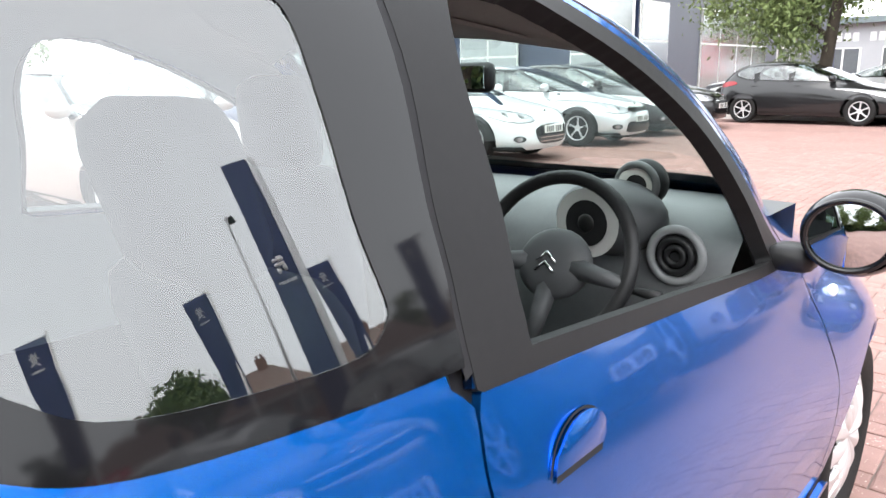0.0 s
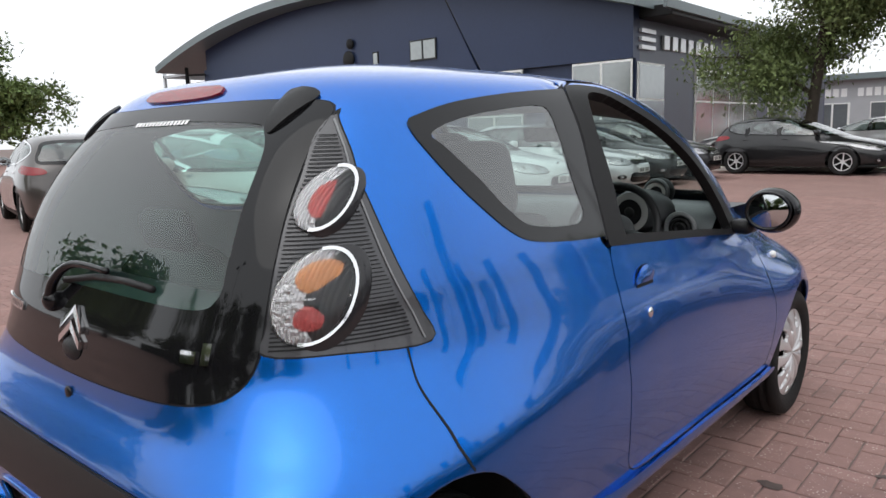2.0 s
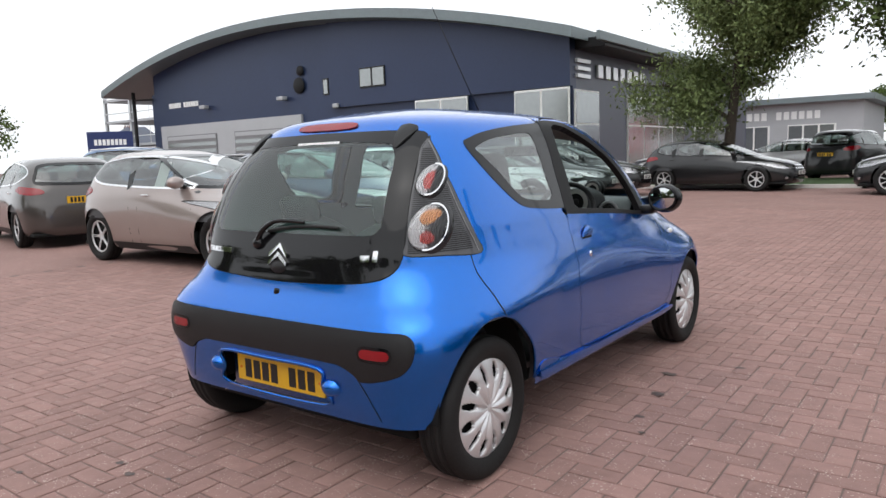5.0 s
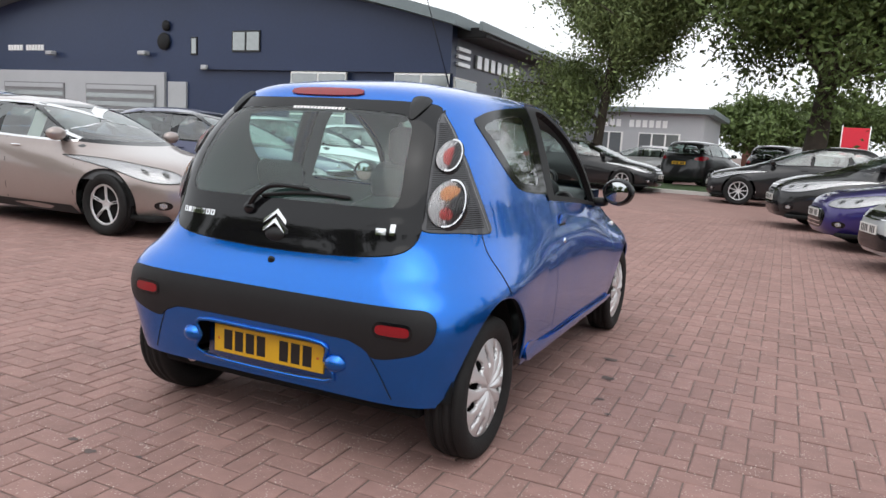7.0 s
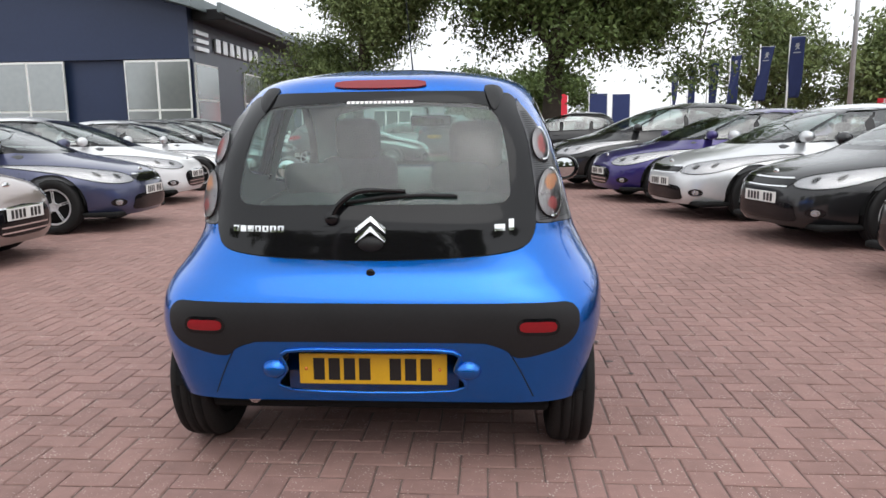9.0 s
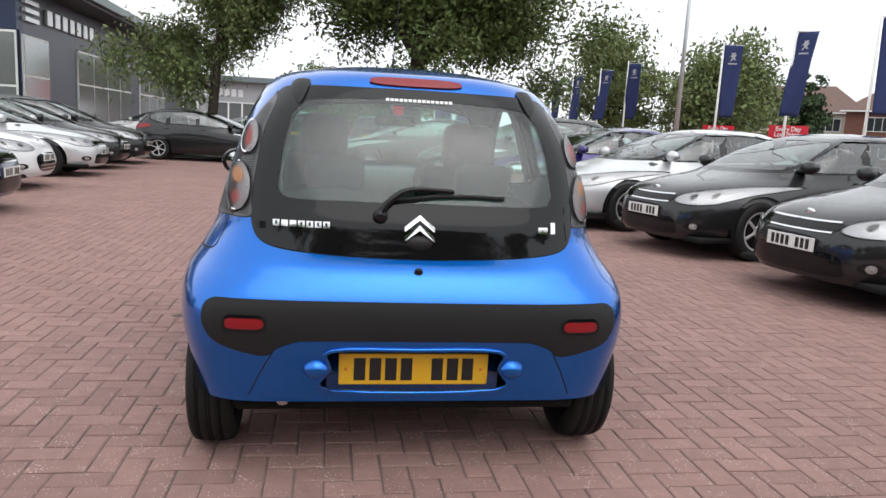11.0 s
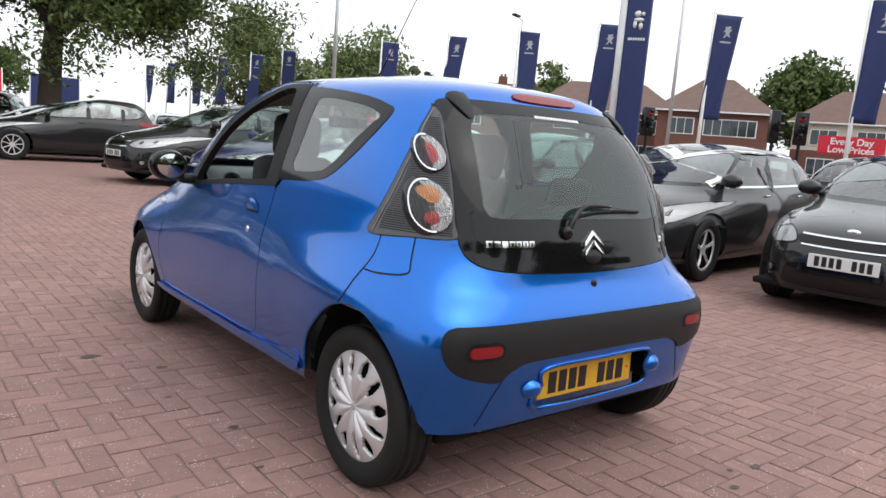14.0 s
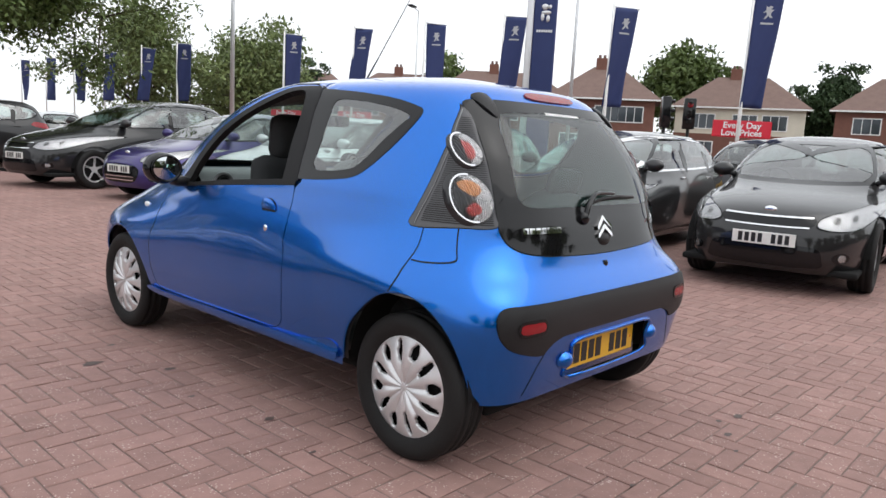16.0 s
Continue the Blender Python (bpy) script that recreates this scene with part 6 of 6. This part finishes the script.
parking_deck()
for x, y, w in ((-112, 66, 9), (-124, 72, 9)):
    house(x, y, 55, w, 8, GREY_CLAD, RENDER)
bb = thing("billboard", pose(-70, 38, 0, 0, 0, 50), "blue roadside billboard with pale bars", "sign")
part("board", boxed((-2.2, -0.1, 2.6), (2.2, 0.1, 5.0)), FLAG, bb, "", False)
part("marks", bars(bmesh.new(), -1.6, 1.6, 3.6, 4.2, 8, -0.1, 0.02), WHITE_INK, bb, "", False)
for x in (-1.5, 1.5):
    part("leg", tube([(x, 0, 0), (x, 0, 2.7)], 0.08, 8), POLE, bb)
for x, y, c, w in ((7.5, 78, SIGN_RED, 2.4), (12.0, 78, FLAG, 2.0), (14.8, 80, FLAG, 2.0)):
    bn = thing("banner", pose(x, y, 0, 0, 0, 0), "tall plain banner by the far entrance", "banner", "far banners")
    part("cloth", boxed((-w / 2, 0, 0.8), (w / 2, 0.03, 4.6)), c, bn, "", False)
    for s in (-1, 1):
        part("pole", tube([(s * w / 2, 0, 0), (s * w / 2, 0, 4.8)], 0.05, 8), FRAME_WHITE, bn)
wb = thing("roadside_sign", pose(2.0, 88, 0), "white square sign on posts before far trees", "sign")
part("board", boxed((-1.5, -0.08, 2.6), (1.5, 0.08, 5.0)), FRAME_WHITE, wb, "", False)
part("marks", bars(bmesh.new(), -1.0, 1.0, 3.2, 3.7, 6, -0.08, 0.02), INK, wb, "", False)
for x in (-1.2, 1.2):
    part("leg", tube([(x, 0, 0), (x, 0, 2.7)], 0.07, 8), POLE, wb)


# ---- trees ----
def tree(x, y, high, spread, base, seed, leaf, count, size, droop=0.0, lean=0.0, trunk=0.28, label="broad-leaved tree in summer leaf", twigs=True):
    """A tapered trunk with limbs and twigs, each twig's end hung with small leaves."""
    r = random.Random(seed)
    tr = thing("tree", pose(x, y, 0), label, "tree")
    wood = bmesh.new()
    mid = base + (high - base) * 0.25
    stem = [Vector((0, 0, -0.1)), Vector((lean * 0.3, 0, base * 0.6)), Vector((lean, r.uniform(-0.2, 0.2), mid)), Vector((lean * 1.3, 0, high * 0.8))]
    join(wood, tube(spline([tuple(p) for p in stem], 4, False), np.linspace(trunk, trunk * 0.25, 13), 10))
    tips = []
    for i in range(17):
        a = i * 2.4 + r.uniform(-0.3, 0.3)
        q = r.uniform(0.0, 1.0)
        z0 = base * 0.8 + (high * 0.75 - base * 0.8) * q * 0.85
        reach = spread * (1.0 - 0.55 * q ** 2) * r.uniform(0.65, 1.05)
        p0 = Vector((lean * min(1, z0 / mid), 0, z0))
        p2 = p0 + Vector((math.cos(a) * reach, math.sin(a) * reach, (high - z0) * r.uniform(0.12, 0.55) - droop * reach * 0.3))
        p1 = p0.lerp(p2, 0.5) + Vector((0, 0, reach * 0.16))
        line = spline([tuple(p0), tuple(p1), tuple(p2)], 4, False)
        join(wood, tube(line, np.linspace(trunk * 0.42, trunk * 0.07, len(line)), 6))
        for k in range(6):
            t = 0.35 + 0.65 * k / 5
            c = Vector(line[min(int(t * 8), 8)])
            for _ in range(2):
                d = Vector((r.gauss(0, 1), r.gauss(0, 1), r.gauss(0.1, 0.6))).normalized() * spread * r.uniform(0.14, 0.34)
                e = c + d
                if twigs:
                    join(wood, tube([c, c.lerp(e, 0.5) + Vector((0, 0, 0.06)), e], [trunk * 0.1, trunk * 0.06, trunk * 0.02], 4, False))
                tips.append(e)
    for i in range(10):
        tips.append(Vector((lean * 1.3 + r.gauss(0, spread * 0.25), r.gauss(0, spread * 0.25), high * r.uniform(0.72, 0.95))))
    part("trunk", wood, BARK, tr)
    rng = np.random.default_rng(seed)
    tip = np.array([tuple(t) for t in tips])
    n = count
    c = tip[rng.integers(0, len(tip), n)]
    off = rng.normal(0, 1, (n, 3)) * spread * np.array([0.11, 0.11, 0.075])
    if droop:
        off[:, 2] -= np.abs(rng.normal(0, 1, n)) * droop * 0.8
    c = c + off
    a = rng.normal(0, 1, (n, 3))
    a[:, 2] -= droop * 1.5
    a /= np.linalg.norm(a, axis=1, keepdims=True)
    b = np.cross(a, rng.normal(0, 1, (n, 3)))
    b /= np.linalg.norm(b, axis=1, keepdims=True)
    s = size * rng.uniform(0.6, 1.4, (n, 1))
    v = np.stack([c - a * s, c + b * s * 0.42, c + a * s, c - b * s * 0.42], 1).reshape(-1, 3)
    me = bpy.data.meshes.new("crown")
    me.from_pydata(v.tolist(), [], np.arange(4 * n).reshape(-1, 4).tolist())
    me.materials.append(leaf)
    cr = new("crown", me)
    cr.parent = tr
    return tr


tree(-4.3, 22.2, 11.0, 2.9, 2.45, 3, LEAF_PALE, 95000, 0.068, 0.5, 0.4, 0.22, "drooping tree with fine pale green leaves on the grass")
tree(2.4, 22.6, 11.5, 6.1, 3.6, 8, LEAF, 150000, 0.098, 0.05, 0.3, 0.42, "large dark oak-like tree in full leaf")
tree(14.5, 35, 7.6, 3.6, 1.8, 12, LEAF_PALE, 14000, 0.13, 0, 0, 0.16, "small leafy tree beyond the flags")
tree(19.5, 32.5, 7.0, 3.6, 1.6, 15, LEAF_PALE, 14000, 0.13, 0, 0, 0.16, "small leafy tree beyond the flags")
tree(24.5, 42, 7.5, 4.0, 1.6, 16, LEAF_PALE, 12000, 0.15, 0, 0, 0.16, "small leafy tree beyond the flags")
tree(-56, 17, 9.0, 4.5, 1.5, 21, LEAF, 14000, 0.2, 0, 0, 0.2, "roadside tree at the edge of the yard", False)
tree(-1.5, 88, 8, 6, 2, 22, LEAF, 16000, 0.3, 0, 0, 0.4, "broad tree in the distance", False)
tree(7, 92, 9, 6.5, 2, 23, LEAF, 16000, 0.3, 0, 0, 0.4, "broad tree in the distance", False)
tree(69, 17.5, 10.5, 3.0, 0.4, 25, LEAF_DARK, 16000, 0.22, 0, 0, 0.25, "dense dark conifer between houses", False)
tree(66, 30, 12.5, 5.0, 2, 26, LEAF, 12000, 0.3, 0, 0, 0.3, "tree behind the houses", False)
tree(56, 52, 10.5, 4, 2, 27, LEAF, 9000, 0.3, 0, 0, 0.3, "tree behind the houses", False)
tree(38, 52, 8, 2.0, 0.5, 28, LEAF_DARK, 7000, 0.22, 0, 0, 0.2, "dark conifer by a house", False)

# trees that close the yard behind
for i, (x, y, k) in enumerate(((-19, -22, 9), (-11, -26, 11), (-3, -24, 10), (4, -27, 12), (12, -24, 9), (20, -20, 10), (-27, -14, 9))):
    tree(x, y, k, 4.5, 1.2, 40 + i, LEAF, 9000, 0.24, 0, 0, 0.3, "dark tree along the back of the yard", False)
# unseen hedge, added so that glossy surfaces mirror a dark low band
hedge = thing("hedge", pose(0, -29, 0), "dense dark unseen hedge added behind the yard for reflections", "hedge")
rng = np.random.default_rng(5)
hv = rng.uniform((-40, -1.2, 0.0), (40, 1.2, 3.2), (24000, 3))
ha, hb = rng.normal(0, 0.2, (24000, 3)), rng.normal(0, 0.2, (24000, 3))
hm = bpy.data.meshes.new("leaves")
hm.from_pydata(np.stack([hv - ha, hv + hb, hv + ha, hv - hb], 1).reshape(-1, 3).tolist(), [], np.arange(96000).reshape(-1, 4).tolist())
hm.materials.append(LEAF_DARK)
hl = new("leaves", hm)
hl.parent = hedge


# oil spots and damp stains on the paving
def stain(x, y, r, seed):
    q = random.Random(seed)
    bm = bmesh.new()
    pts = [(x + r * q.uniform(0.55, 1.15) * math.cos(a) * 1.5, y + r * q.uniform(0.55, 1.15) * math.sin(a), 0.0026) for a in np.linspace(0, 2 * math.pi, 15)[:-1]]
    bm.faces.new([bm.verts.new(p) for p in pts])
    ob = part("oil_stain", bm, STAIN, None, "", False)
    tagged(ob, "small dark oil spot on the red paving", "stain", "oil spots")


STAIN = material("oil_stain", (0.075, 0.05, 0.043), 0.6, 0, 0.3, 20)
for i, (x, y, r) in enumerate(((-0.62, -0.72, 0.022), (-0.48, -0.76, 0.03), (-0.3, -0.70, 0.016), (0.45, -0.75, 0.026), (0.57, -0.66, 0.02), (0.70, -0.70, 0.032), (0.30, -0.84, 0.014), (1.02, 0.9, 0.03), (0.98, 1.25, 0.05), (1.10, 0.72, 0.02), (0.92, 1.6, 0.045), (1.22, 1.9, 0.03),
                                  (-0.95, 1.45, 0.035), (-1.05, 1.05, 0.02), (-0.93, 0.62, 0.028), (-1.2, 1.75, 0.05), (-1.0, 2.0, 0.025), (-0.99, 0.25, 0.016), (-1.35, -0.9, 0.018), (-0.9, -1.0, 0.02))):
    stain(x, y, r * 0.7, i)
paving()
